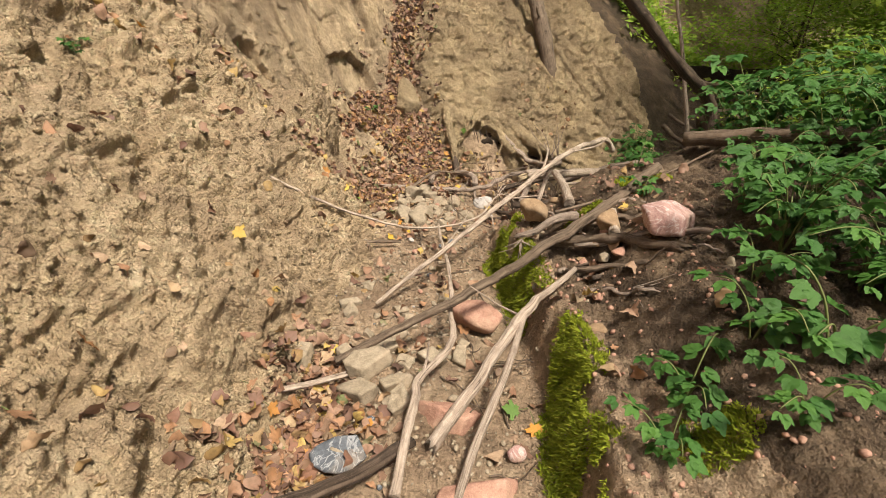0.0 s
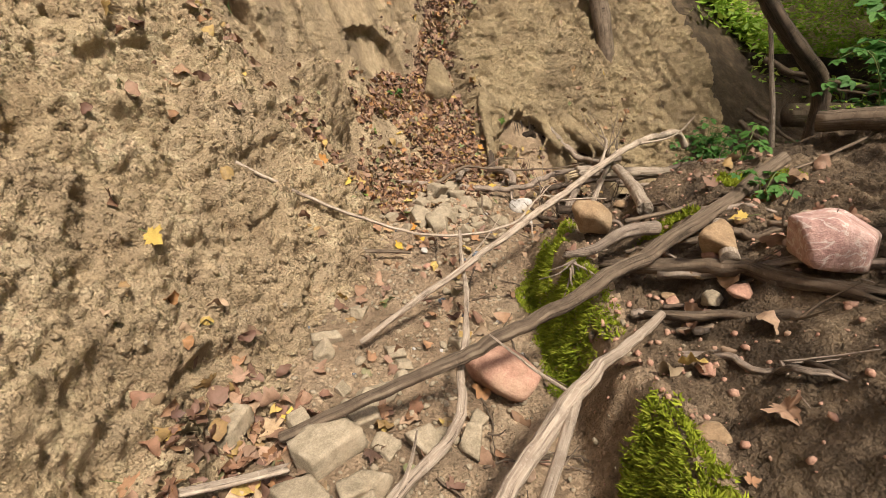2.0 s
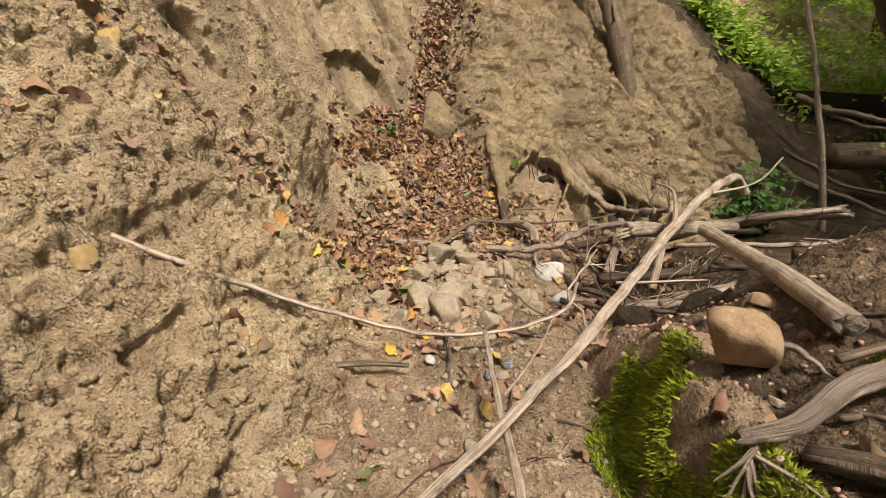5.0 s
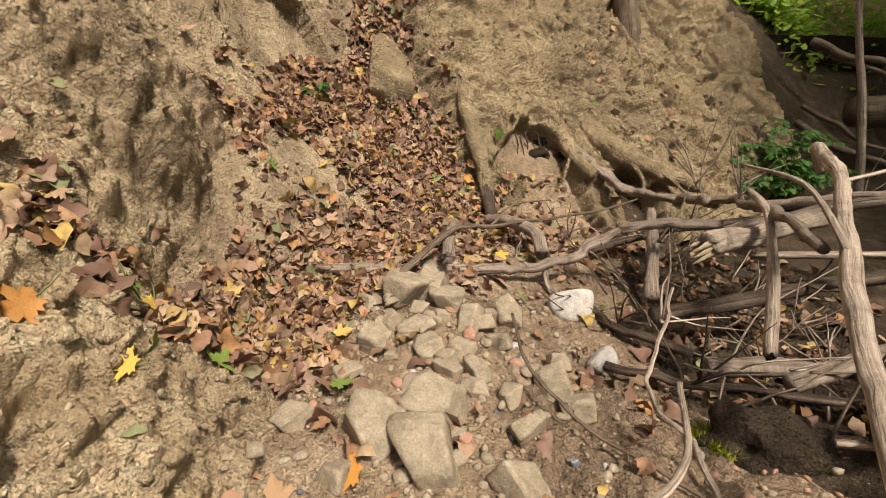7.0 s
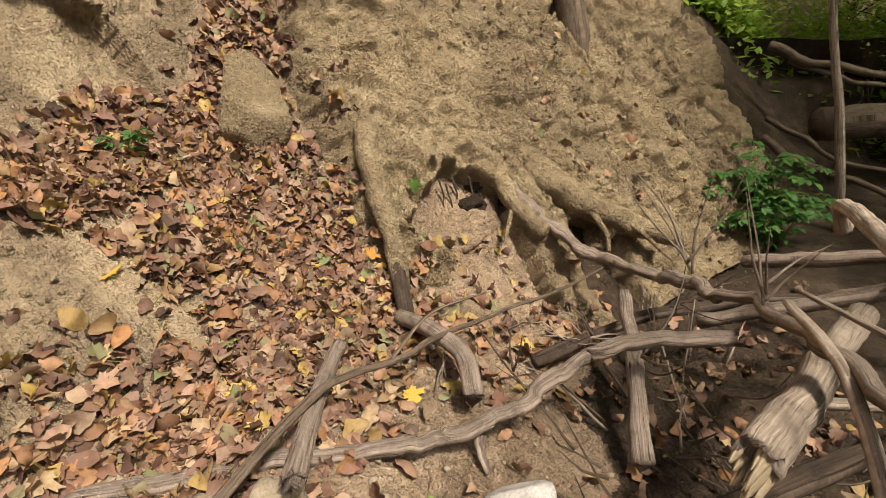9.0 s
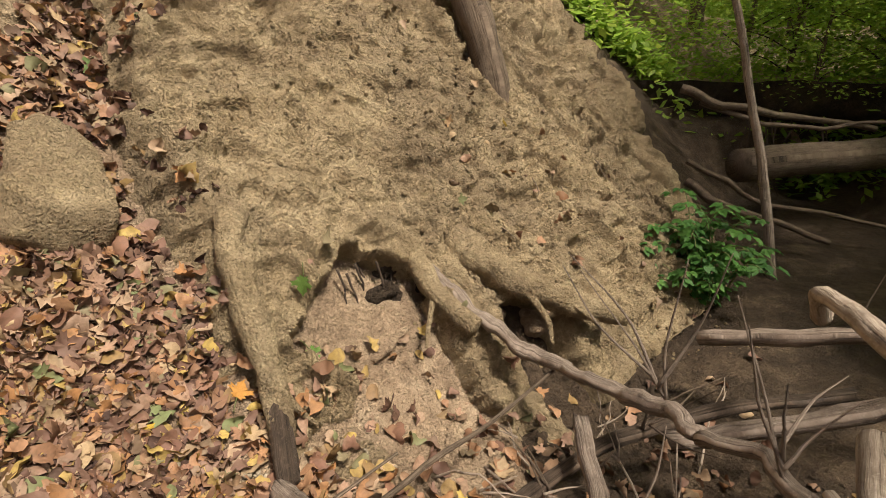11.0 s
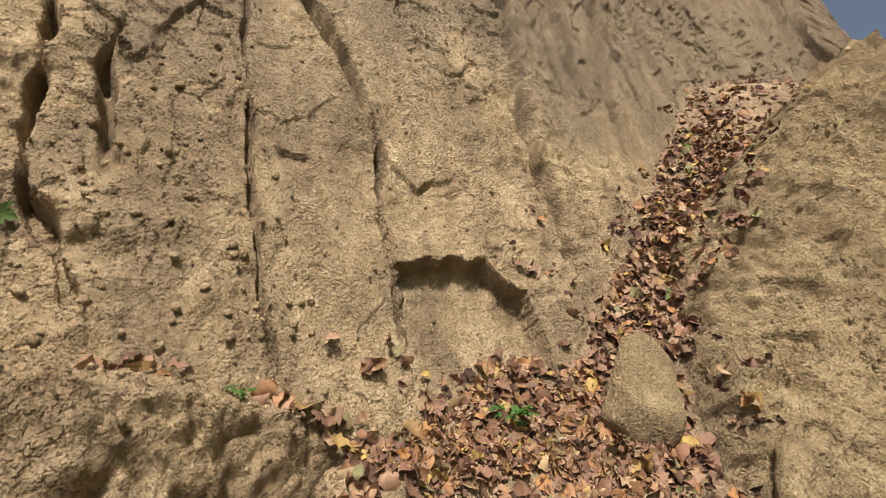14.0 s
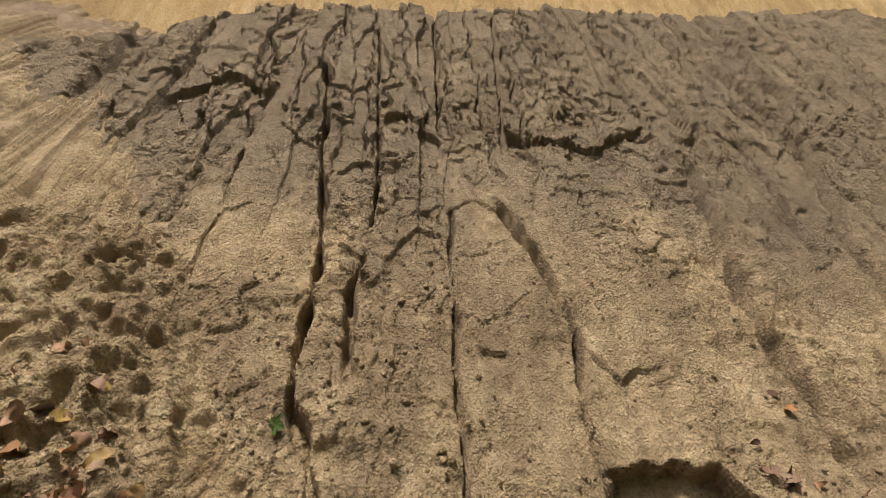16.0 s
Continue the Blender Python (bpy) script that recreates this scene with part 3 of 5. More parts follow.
def height_map(obs):
    """The highest earth on a fine raster, with its slopes."""
    z = np.full((MAP_H, MAP_W), -9.0)
    for ob in obs:
        co = np.empty(len(ob.data.vertices) * 3, np.float32)
        ob.data.vertices.foreach_get("co", co)
        co = co.reshape(-1, 3)
        ix, iy = ((co[:, 0] - MAP_X) / CELL).astype(int), ((co[:, 1] - MAP_Y) / CELL).astype(int)
        ok = (ix >= 0) & (ix < MAP_W) & (iy >= 0) & (iy < MAP_H)
        np.maximum.at(z, (iy[ok], ix[ok]), co[ok, 2])
    for _ in range(40):
        near = np.maximum.reduce([np.roll(z, k, a) for k in (-1, 1) for a in (0, 1)])
        z = np.where(z < -8, near, z)
    soft = z
    for _ in range(3):
        soft = (soft + np.roll(soft, 1, 0) + np.roll(soft, -1, 0) + np.roll(soft, 1, 1) + np.roll(soft, -1, 1)) / 5
    gy, gx = np.gradient(soft, CELL)
    return z, gx, gy


ALL_EARTH, BED_EARTH = height_map(GROUND), height_map((ground,))


def surface(x, y, bed_only=False):
    """The highest earth at x, y: place and normal."""
    z, gx, gy = BED_EARTH if bed_only else ALL_EARTH
    ix, iy = min(max(int((x - MAP_X) / CELL), 0), MAP_W - 1), min(max(int((y - MAP_Y) / CELL), 0), MAP_H - 1)
    return Vector((x, y, z[iy, ix])), Vector((-gx[iy, ix], -gy[iy, ix], 1)).normalized()


def part(name, me, parent, label=""):
    ob = new(name, me)
    ob.parent = parent
    if label:
        ob["label"] = label
    return ob


def smooth_line(points, steps):
    """A soft curve through the points."""
    p = np.array(points, float)
    p = np.vstack([2 * p[0] - p[1], p, 2 * p[-1] - p[-2]])
    out = []
    for i in range(1, len(p) - 2):
        for k in range(steps):
            s = k / steps
            out.append(0.5 * (2 * p[i] + (p[i + 1] - p[i - 1]) * s + (2 * p[i - 1] - 5 * p[i] + 4 * p[i + 1] - p[i + 2]) * s * s + (3 * p[i] - p[i - 1] - 3 * p[i + 1] + p[i + 2]) * s ** 3))
    out.append(p[-2])
    return np.array(out)


def tube(name, points, r0, r1, mat, sides=12, rough=0.12, seed=0, steps=9, jag=0.0, crook=0.0):
    """A limb along a curve: tapered, knobbly, with a broken end where jag is set."""
    c = smooth_line(points, steps)
    n = len(c)
    if crook:
        w = np.arange(n) * 0.9
        c = c + crook * np.stack([fbm(w, w * 0 + seed, 4, 3, seed), fbm(w, w * 0 + seed, 4, 3, seed + 1), fbm(w, w * 0 + seed, 4, 3, seed + 2)], -1) * np.sin(np.linspace(0, math.pi, n))[:, None]
    tan = np.gradient(c, axis=0)
    tan /= np.linalg.norm(tan, axis=1)[:, None] + 1e-9
    ref = np.array([0.13, 0.21, 0.97]) if abs(tan[:, 2]).mean() < 0.9 else np.array([0.9, 0.3, 0.1])
    a = np.cross(tan, ref)
    a /= np.linalg.norm(a, axis=1)[:, None]
    b = np.cross(tan, a)
    k = np.linspace(0, 1, n)
    ang = np.linspace(0, 2 * math.pi, sides, endpoint=False)
    length = np.concatenate([[0], np.cumsum(np.linalg.norm(np.diff(c, axis=0), axis=1))])
    rad = (r0 + (r1 - r0) * k)[:, None] * (1 + rough * 2.2 * fbm(np.cos(ang)[None] * 0.6 + seed, length[:, None] * 6 + np.sin(ang)[None] * 0.6, 0.7, 4, seed))
    v = c[:, None] + rad[..., None] * (np.cos(ang)[None, :, None] * a[:, None] + np.sin(ang)[None, :, None] * b[:, None])
    if jag:
        v[-1] += tan[-1] * (rng.random(sides)[:, None] - 0.3) * jag
    v = v.reshape(-1, 3)
    i = np.arange(n * sides).reshape(n, sides)
    j = np.roll(i, -1, 1)
    q = np.stack([i[:-1], j[:-1], j[1:], i[1:]], -1).reshape(-1, 4)
    tris = np.vstack([q[:, [0, 1, 2]], q[:, [0, 2, 3]]])
    ends = np.vstack([c[0] - tan[0] * r0 * 0.2, c[-1] + tan[-1] * (r1 * 0.2 - jag * 0.5)])
    e0, e1 = len(v), len(v) + 1
    tris = np.vstack([tris, np.stack([j[0], i[0], np.full(sides, e0)], -1), np.stack([i[-1], j[-1], np.full(sides, e1)], -1)])
    me = mesh_np(name, np.vstack([v, ends]), tris, mat)
    uvs = np.zeros((len(v) + 2, 2))
    uvs[:len(v), 0] = np.tile(np.abs(np.linspace(-1, 1, sides)) * math.pi * max(r0, 0.004), n)
    uvs[:len(v), 1] = np.repeat(length, sides)
    layer = me.uv_layers.new(name="along")
    layer.data.foreach_set("uv", uvs[tris.ravel()].astype(np.float32).ravel())
    return me


def limb(name, label, category, points, r0, r1, mat, twigs=(), group="", **more):
    """A dead branch or log, lying as it fell, with its side twigs as parts."""
    ob = tagged(new(name, tube(name, points, r0, r1, mat, **more)), label, category, group)
    for i, (pts, ra, rb) in enumerate(twigs):
        part("twig", tube("twig", pts, ra, rb, mat, 7, 0.15, i + 3, 6, 0, 0.01), ob)
    return ob


def spray(start, way, length, count, seed, spread=0.7):
    """Thin twigs that fork from a point."""
    r = np.random.default_rng(seed)
    out = []
    way = np.array(way, float) / np.linalg.norm(way)
    for i in range(count):
        d = way + spread * (r.random(3) - 0.5) * 2
        d /= np.linalg.norm(d)
        s = np.array(start) + way * length * 0.25 * r.random()
        l = length * (0.5 + 0.6 * r.random())
        mid = s + d * l * 0.5 + (r.random(3) - 0.5) * l * 0.15
        out.append(([tuple(s), tuple(mid), tuple(s + d * l + np.array([0, 0, 0.06 * l]))], 0.004 + 0.003 * r.random(), 0.0015))
    return out


SPHERE = {}


def unit_sphere(level):
    if level not in SPHERE:
        bm = bmesh.new()
        bmesh.ops.create_icosphere(bm, subdivisions=level, radius=1)
        bm.verts.ensure_lookup_table()
        SPHERE[level] = (np.array([v.co for v in bm.verts]), np.array([[v.index for v in f.verts] for f in bm.faces]))
        bm.free()
    return SPHERE[level]


def rock_mesh(name, size, mat, seed, facets=9, round_=0.12, lumps=0.06, level=4):
    """A stone: a solid cut by random flat breaks, edges worn by round_."""
    dirs, tris = unit_sphere(level)
    r = np.random.default_rng(seed)
    rad = np.full(len(dirs), 1.05)
    for _ in range(facets):
        n = r.normal(size=3)
        n /= np.linalg.norm(n)
        h = (0.34 + 0.36 * r.random()) if facets > 8 else (0.62 + 0.28 * r.random())
        c = np.maximum(dirs @ n, 1e-3)
        cut = h / c
        m = np.clip(0.5 + 0.5 * (rad - cut) / round_, 0, 1)
        rad = rad + (cut - rad) * m - round_ * m * (1 - m)
    p = dirs * np.clip(rad, 0.3, 1.2)[:, None]
    p = p * (1 + lumps * 2 * fbm(p[:, 0] + seed * 1.3, p[:, 1] * 0.8 + p[:, 2] * 0.9, 0.6, 4, seed)[:, None])
    return mesh_np(name, p / np.abs(p).max(0) * np.array(size) * 0.5, tris, mat, facets <= 8)


def block_mesh(name, size, mat, seed, level=4):
    """An angular broken block: three pairs of tilted flat sides and a few knocked-off corners."""
    dirs, tris = unit_sphere(level)
    r = np.random.default_rng(seed)
    cuts = [(np.eye(3)[a] * sgn + 0.20 * r.normal(size=3), 0.50 + 0.14 * r.random()) for a in range(3) for sgn in (-1, 1)]
    cuts += [(r.normal(size=3), 0.66 + 0.12 * r.random()) for _ in range(4)]
    rad = np.full(len(dirs), 1.2)
    for n, h in cuts:
        cut = h / np.maximum(dirs @ (n / np.linalg.norm(n)), 1e-3)
        m = np.clip(0.5 + 0.5 * (rad - cut) / 0.02, 0, 1)
        rad = rad + (cut - rad) * m - 0.02 * m * (1 - m)
    p = dirs * np.clip(rad, 0.3, 1.2)[:, None]
    p = p * (1 + 0.09 * fbm(p[:, 0] + seed * 1.3, p[:, 1] * 0.8 + p[:, 2] * 0.9, 0.35, 5, seed)[:, None])
    return mesh_np(name, p / np.abs(p).max(0) * np.array(size) * 0.5, tris, mat, False)


def rock(name, label, at, size, mat, seed, turn=0.0, sink=0.25, facets=9, round_=0.12, lumps=0.06, group="", level=4, z=None, tip=(0, 0), blocky=False):
    me = block_mesh(name, size, mat, seed, level) if blocky else rock_mesh(name, size, mat, seed, facets, round_, lumps, level)
    ob = tagged(new(name, me), label, "stone", group)
    base = surface(at[0], at[1])[0].z if z is None else z
    ob.matrix_world = pose(at[0], at[1], base + size[2] * (0.5 - sink), tip[0], tip[1], turn)
    return ob


def outline_maple(r=1.0):
    """Half round of a maple leaf's outline, mirrored: five lobes with teeth."""
    half = [(0, -0.28), (0.10, -0.30), (0.34, -0.42), (0.32, -0.26), (0.55, -0.20), (0.40, -0.06), (0.72, 0.10), (0.98, 0.16), (0.78, 0.28), (0.82, 0.44), (0.52, 0.36), (0.36, 0.38), (0.44, 0.62), (0.28, 0.70), (0.16, 0.86), (0, 1.08)]
    pts = half + [(-x, y) for x, y in reversed(half[1:-1])]
    return np.array(pts) * r


def outline_ovate(n=7, width=0.36):
    k = np.linspace(0, 1, n)
    w = width * np.sin(math.pi * k ** 0.8) ** 0.9
    right = np.stack([w, k], -1)
    return np.vstack([right, (right * [-1, 1])[-2:0:-1]]) - [0, 0.5]


def outline_toothed(n=9, width=0.36):
    k = np.linspace(0, 1, n)
    w = width * np.sin(math.pi * k ** 0.72) ** 0.85 * np.where(np.arange(n) % 2, 1.06, 0.90)
    right = np.stack([w, k], -1)
    return np.vstack([right, (right * [-1, 1])[-2:0:-1]])


def leaf_shape(outline, curl, fold, seed, thick=0.0):
    """A leaf as a fan round its midrib: cupped, folded and wavy."""
    r = np.random.default_rng(seed)
    o = np.asarray(outline)
    rib = np.stack([np.zeros(3), np.linspace(o[:, 1].min() * 0.5, o[:, 1].max() * 0.6, 3)], -1)
    p = np.vstack([o, rib[1:2]])
    z = curl * (p[:, 1] ** 2) + fold * np.abs(p[:, 0]) + 0.10 * (r.random(len(p)) - 0.5)
    n = len(o)
    i = np.arange(n)
    tris = np.stack([i, (i + 1) % n, np.full(n, n)], -1)
    return np.column_stack([p, z]), tris


def crumpled_leaf(seed):
    """A dry leaf: two halves of a lobed blade, rolled, twisted and crumpled."""
    r = np.random.default_rng(400 + seed)
    rows = 7
    k = np.linspace(0, 1, rows)
    w = (0.30 + 0.14 * r.random()) * np.sin(math.pi * np.clip(k, 0.03, 0.97) ** 0.8) ** 0.8 * np.where(np.arange(rows) % 2, 1.12, 0.8 + 0.2 * r.random())
    roll, bend, twist = 1.1 * r.normal(), 0.8 * r.normal(), 0.9 * r.normal()
    v = []
    for side in (-1, 0, 1):
        x = side * w
        y = k - 0.5
        v.append(np.stack([x * (1 - 0.25 * abs(roll) * w), y, roll * x * x * 1.6 + bend * y * y * 0.9 + twist * x * y + 0.22 * np.abs(x) * r.normal() + 0.07 * r.normal(size=rows)], -1))
    i = np.arange(rows - 1)
    tris = [t for a in (0, rows) for t in (np.stack([a + i, a + rows + i, a + rows + i + 1], -1), np.stack([a + i, a + rows + i + 1, a + i + 1], -1))]
    return np.vstack(v), np.vstack(tris)


def frame_for(normal, spin, tilt, r):
    n = np.array(normal) + tilt * r.normal(size=3)
    n /= np.linalg.norm(n)
    a = np.cross(n, [math.cos(spin), math.sin(spin), 0.3])
    a /= np.linalg.norm(a)
    return np.stack([a, np.cross(n, a), n], 1)


def strew(name, label, category, spots, shapes, sizes, mat, tilt, seed, lift=0.006):
    """Many small leaves on the earth, joined."""
    r = np.random.default_rng(seed)
    vs, fs, n = [], [], 0
    for x, y in spots:
        p, nrm = surface(x, y)
        if nrm.z < 0.5 and r.random() < 0.96 or ((x + 0.86) / 0.30) ** 2 + ((y - 5.5) / 0.15) ** 2 < 0.6 + 0.8 * r.random() and r.random() < 0.93:
            continue
        sv, st = shapes[r.integers(len(shapes))]
        s = sizes[0] + (sizes[1] - sizes[0]) * r.random()
        m = frame_for(nrm, r.random() * 6.28, tilt, r)
        vs.append((sv * s) @ m.T + np.array(p) + np.array(nrm) * (lift + 0.02 * r.random()))
        fs.append(st + n)
        n += len(sv)
    return tagged(new(name, mesh_np(name, np.vstack(vs), np.vstack(fs), mat)), label, category, "", "stuff")


# ---------------------------------------------------------------- logs and branches
long_pole = limb("fallen_pole", "long brown dead pole leaning across the gully", "branch", [(-0.56, 1.9, 0.0), (-0.15, 2.03, 0.17), (0.2, 2.15, 0.31), (0.56, 2.32, 0.47), (0.97, 2.6, 0.61), (1.42, 2.98, 0.76)], 0.021, 0.031, W_BARK, rough=0.28, seed=2, crook=0.035, steps=16, jag=0.02, sides=14)
limb("forked_branch", "bleached grey forked dead branch propped on the bank", "branch", [(0.73, 2.2, 0.41), (0.56, 2.03, 0.37), (0.42, 1.91, 0.33), (0.20, 1.64, 0.17), (-0.04, 1.36, 0.0)], 0.014, 0.032, W_PALE,
     [([(0.42, 1.91, 0.33), (0.30, 1.62, 0.19), (0.13, 1.28, 0.04), (0.04, 1.02, -0.02)], 0.017, 0.02), ([(0.40, 1.88, 0.31), (0.27, 1.98, 0.33), (0.14, 2.06, 0.38)], 0.007, 0.003)], rough=0.38, seed=3, jag=0.05, crook=0.03, steps=14)
limb("crooked_stick", "crooked lichen-spotted grey stick lying along the gully", "branch", [(-0.04, 3.45, 0.12), (0.0, 3.0, 0.13), (0.04, 2.55, 0.14), (0.05, 2.14, 0.17), (0.03, 1.86, 0.13), (-0.10, 1.62, 0.12), (-0.13, 1.4, 0.10), (-0.17, 1.1, 0.03)], 0.009, 0.023, W_PALE,
     [([(-0.10, 1.62, 0.12), (-0.07, 1.72, 0.17), (-0.06, 1.78, 0.23)], 0.009, 0.003), ([(0.02, 3.05, 0.13), (0.12, 3.15, 0.22), (0.2, 3.3, 0.3)], 0.005, 0.002)], rough=0.35, seed=4, crook=0.045)
limb("long_branch", "long weathered branch with a pale worn end across the driftwood", "branch", [(-0.42, 2.45, 0.0), (-0.2, 2.66, 0.1), (0.06, 2.92, 0.2), (0.34, 3.26, 0.29), (0.67, 3.77, 0.33), (1.07, 4.36, 0.39), (1.36, 4.76, 0.42), (1.65, 5.2, 0.37), (1.98, 5.66, 0.30), (2.1, 5.72, 0.16)], 0.012, 0.034, W_PALE,
     [([(0.9, 4.1, 0.37), (1.02, 4.5, 0.46), (1.06, 4.9, 0.42)], 0.012, 0.006), ([(1.3, 4.7, 0.4), (1.6, 4.75, 0.47), (1.75, 4.8, 0.62)], 0.01, 0.004), ([(0.5, 3.62, 0.28), (0.7, 3.55, 0.33), (0.85, 3.6, 0.32)], 0.008, 0.003)], rough=0.32, seed=5, crook=0.025, steps=14, sides=14, jag=0.02)
limb("thin_stick", "thin pale bent stick lying down the sand slope", "branch", [(-1.2, 3.06, 0.63), (-1.06, 3.16, 0.50), (-0.88, 3.3, 0.34), (-0.6, 3.42, 0.18), (-0.29, 3.5, 0.07), (0.05, 3.58, 0.05), (0.32, 3.72, 0.09), (0.42, 3.95, 0.12)], 0.012, 0.008, W_PALE, rough=0.15, seed=6, crook=0.03, sides=8)
limb("drift_log", "long split driftwood log lying across the stream bed", "log", [(-0.72, 4.96, -0.08), (-0.45, 5.0, -0.1), (-0.12, 5.06, -0.13), (0.2, 5.09, -0.17), (0.47, 5.17, -0.14), (0.75, 5.27, -0.05), (1.0, 5.27, 0.0), (1.28, 5.25, 0.0)], 0.022, 0.029, W_GREY, [([(0.36, 5.13, -0.16), (0.36, 5.1, -0.22), (0.38, 5.05, -0.28)], 0.02, 0.012)], rough=0.45, seed=7, crook=0.06, steps=16, sides=16, jag=0.05)
limb("short_log", "short grey broken log propped over the driftwood", "log", [(-0.10, 5.55, -0.12), (-0.12, 5.25, -0.04), (-0.14, 4.86, 0.02)], 0.03, 0.027, W_GREY, rough=0.25, seed=8, jag=0.04, sides=14)
limb("slim_branch", "slim straight brown branch lying over the leaf litter", "branch", [(1.27, 6.1, -0.14), (0.86, 5.88, -0.16), (0.46, 5.65, -0.12), (0.1, 5.32, -0.02), (-0.12, 5.12, 0.03), (-0.38, 4.8, -0.06)], 0.006, 0.016, W_BARK, [([(0.1, 5.32, -0.02), (0.25, 5.5, 0.03), (0.5, 5.7, -0.02)], 0.008, 0.004)], rough=0.15, seed=9, crook=0.03, sides=8)
stump = limb("broken_trunk", "thick barkless trunk with a splintered broken end", "log", [(1.85, 5.32, 0.0), (1.5, 5.1, 0.06), (1.15, 4.86, 0.11), (0.97, 4.74, 0.15), (0.86, 4.67, 0.16)], 0.046, 0.05, W_PALE, rough=0.2, seed=10, sides=22, jag=0.05, crook=0.03)
for i in range(15):
    a, q = rng.random() * 6.28, 0.02 + 0.06 * rng.random()
    s = np.array([0.88, 4.68, 0.155]) + 0.7 * q * np.array([0.53 * math.cos(a), -0.84 * math.cos(a), math.sin(a)])
    d = np.array([-0.09, -0.055, -0.01]) * (0.4 + 0.9 * rng.random())
    part("splinter", tube("splinter", [tuple(s), tuple(s + d * 0.6), tuple(s + d)], 0.014, 0.003, W_RAW, 5, 0.3, i, 3), stump, "pale splintered wood")
limb("root_branch", "long grey root running out of the sand mound", "root", [(0.82, 6.66, 0.12), (0.95, 6.5, 0.0), (1.1, 6.28, -0.09), (1.24, 6.0, -0.11), (1.34, 5.65, 0.0), (1.33, 5.31, 0.11), (1.24, 4.92, 0.22), (1.1, 4.6, 0.29), (0.98, 4.3, 0.32)], 0.04, 0.016, W_GREY, spray((1.3, 5.2, 0.14), (0.2, 0.3, 0.6), 0.4, 5, 3) + spray((1.34, 5.6, 0.05), (-0.3, 0.1, 0.5), 0.5, 5, 4), rough=0.4, seed=11, crook=0.08, steps=14)
limb("leaning_stick", "pale broken stick leaning on the trunk", "branch", [(1.27, 5.1, 0.24), (1.16, 4.8, 0.24), (1.02, 4.5, 0.12), (0.92, 4.28, -0.05)], 0.014, 0.022, W_PALE, rough=0.2, seed=12, jag=0.04, sides=9)
limb("bank_log", "pale weathered log lying on the bank", "log", [(1.26, 3.45, 0.50), (1.13, 2.95, 0.57), (0.98, 2.45, 0.60), (0.94, 2.28, 0.59)], 0.024, 0.032, W_PALE, rough=0.2, seed=13, jag=0.03, crook=0.03, sides=14)
limb("bank_log", "grey broken log half buried in the bank", "log", [(0.99, 4.0, 0.40), (0.97, 3.77, 0.43), (0.91, 3.3, 0.49), (0.845, 2.9, 0.53)], 0.03, 0.034, W_PALE, rough=0.2, seed=14, jag=0.04)
limb("bank_stick", "dark straight stick lying on the bank", "branch", [(0.72, 2.75, 0.52), (1.1, 2.86, 0.6), (1.6, 3.05, 0.74), (1.95, 3.2, 0.86)], 0.011, 0.007, W_BARK, rough=0.15, seed=15, crook=0.03, sides=8)
for i, (p, q, ra, rb, mt) in enumerate([
        ((0.62, 2.62, 0.36), (1.15, 1.95, 0.66), 0.045, 0.05, W_DARK), ((0.78, 2.42, 0.44), (1.42, 1.9, 0.76), 0.035, 0.04, W_GREY), ((0.70, 2.26, 0.36), (1.25, 1.72, 0.68), 0.028, 0.03, W_DARK),
        ((0.88, 2.55, 0.52), (1.35, 2.2, 0.74), 0.022, 0.028, W_BARK), ((0.74, 2.05, 0.36), (1.0, 1.7, 0.55), 0.02, 0.014, W_GREY)]):
    mid = tuple(0.5 * (a + b) + 0.02 for a, b in zip(p, q))
    limb("root_beam", "dark rotting root wood on the bank" if mt is W_DARK else "split weathered root wood on the bank", "root", [p, mid, q], ra * 0.6, rb * 0.55, W_BARK if mt is W_DARK else mt, spray(mid, (0.3, -0.4, 0.3), 0.2, 4, 210 + i), rough=0.6, seed=20 + i, crook=0.12, jag=0.08, sides=14)
limb("stump_root", "torn root end with pale splinters over the moss", "root", [(0.86, 2.75, 0.50), (0.70, 2.68, 0.50), (0.58, 2.62, 0.44), (0.46, 2.60, 0.42)], 0.03, 0.016, W_GREY, spray((0.5, 2.6, 0.4), (-0.3, -0.2, -0.7), 0.22, 9, 6, 1.0), rough=0.35, seed=26, jag=0.05)
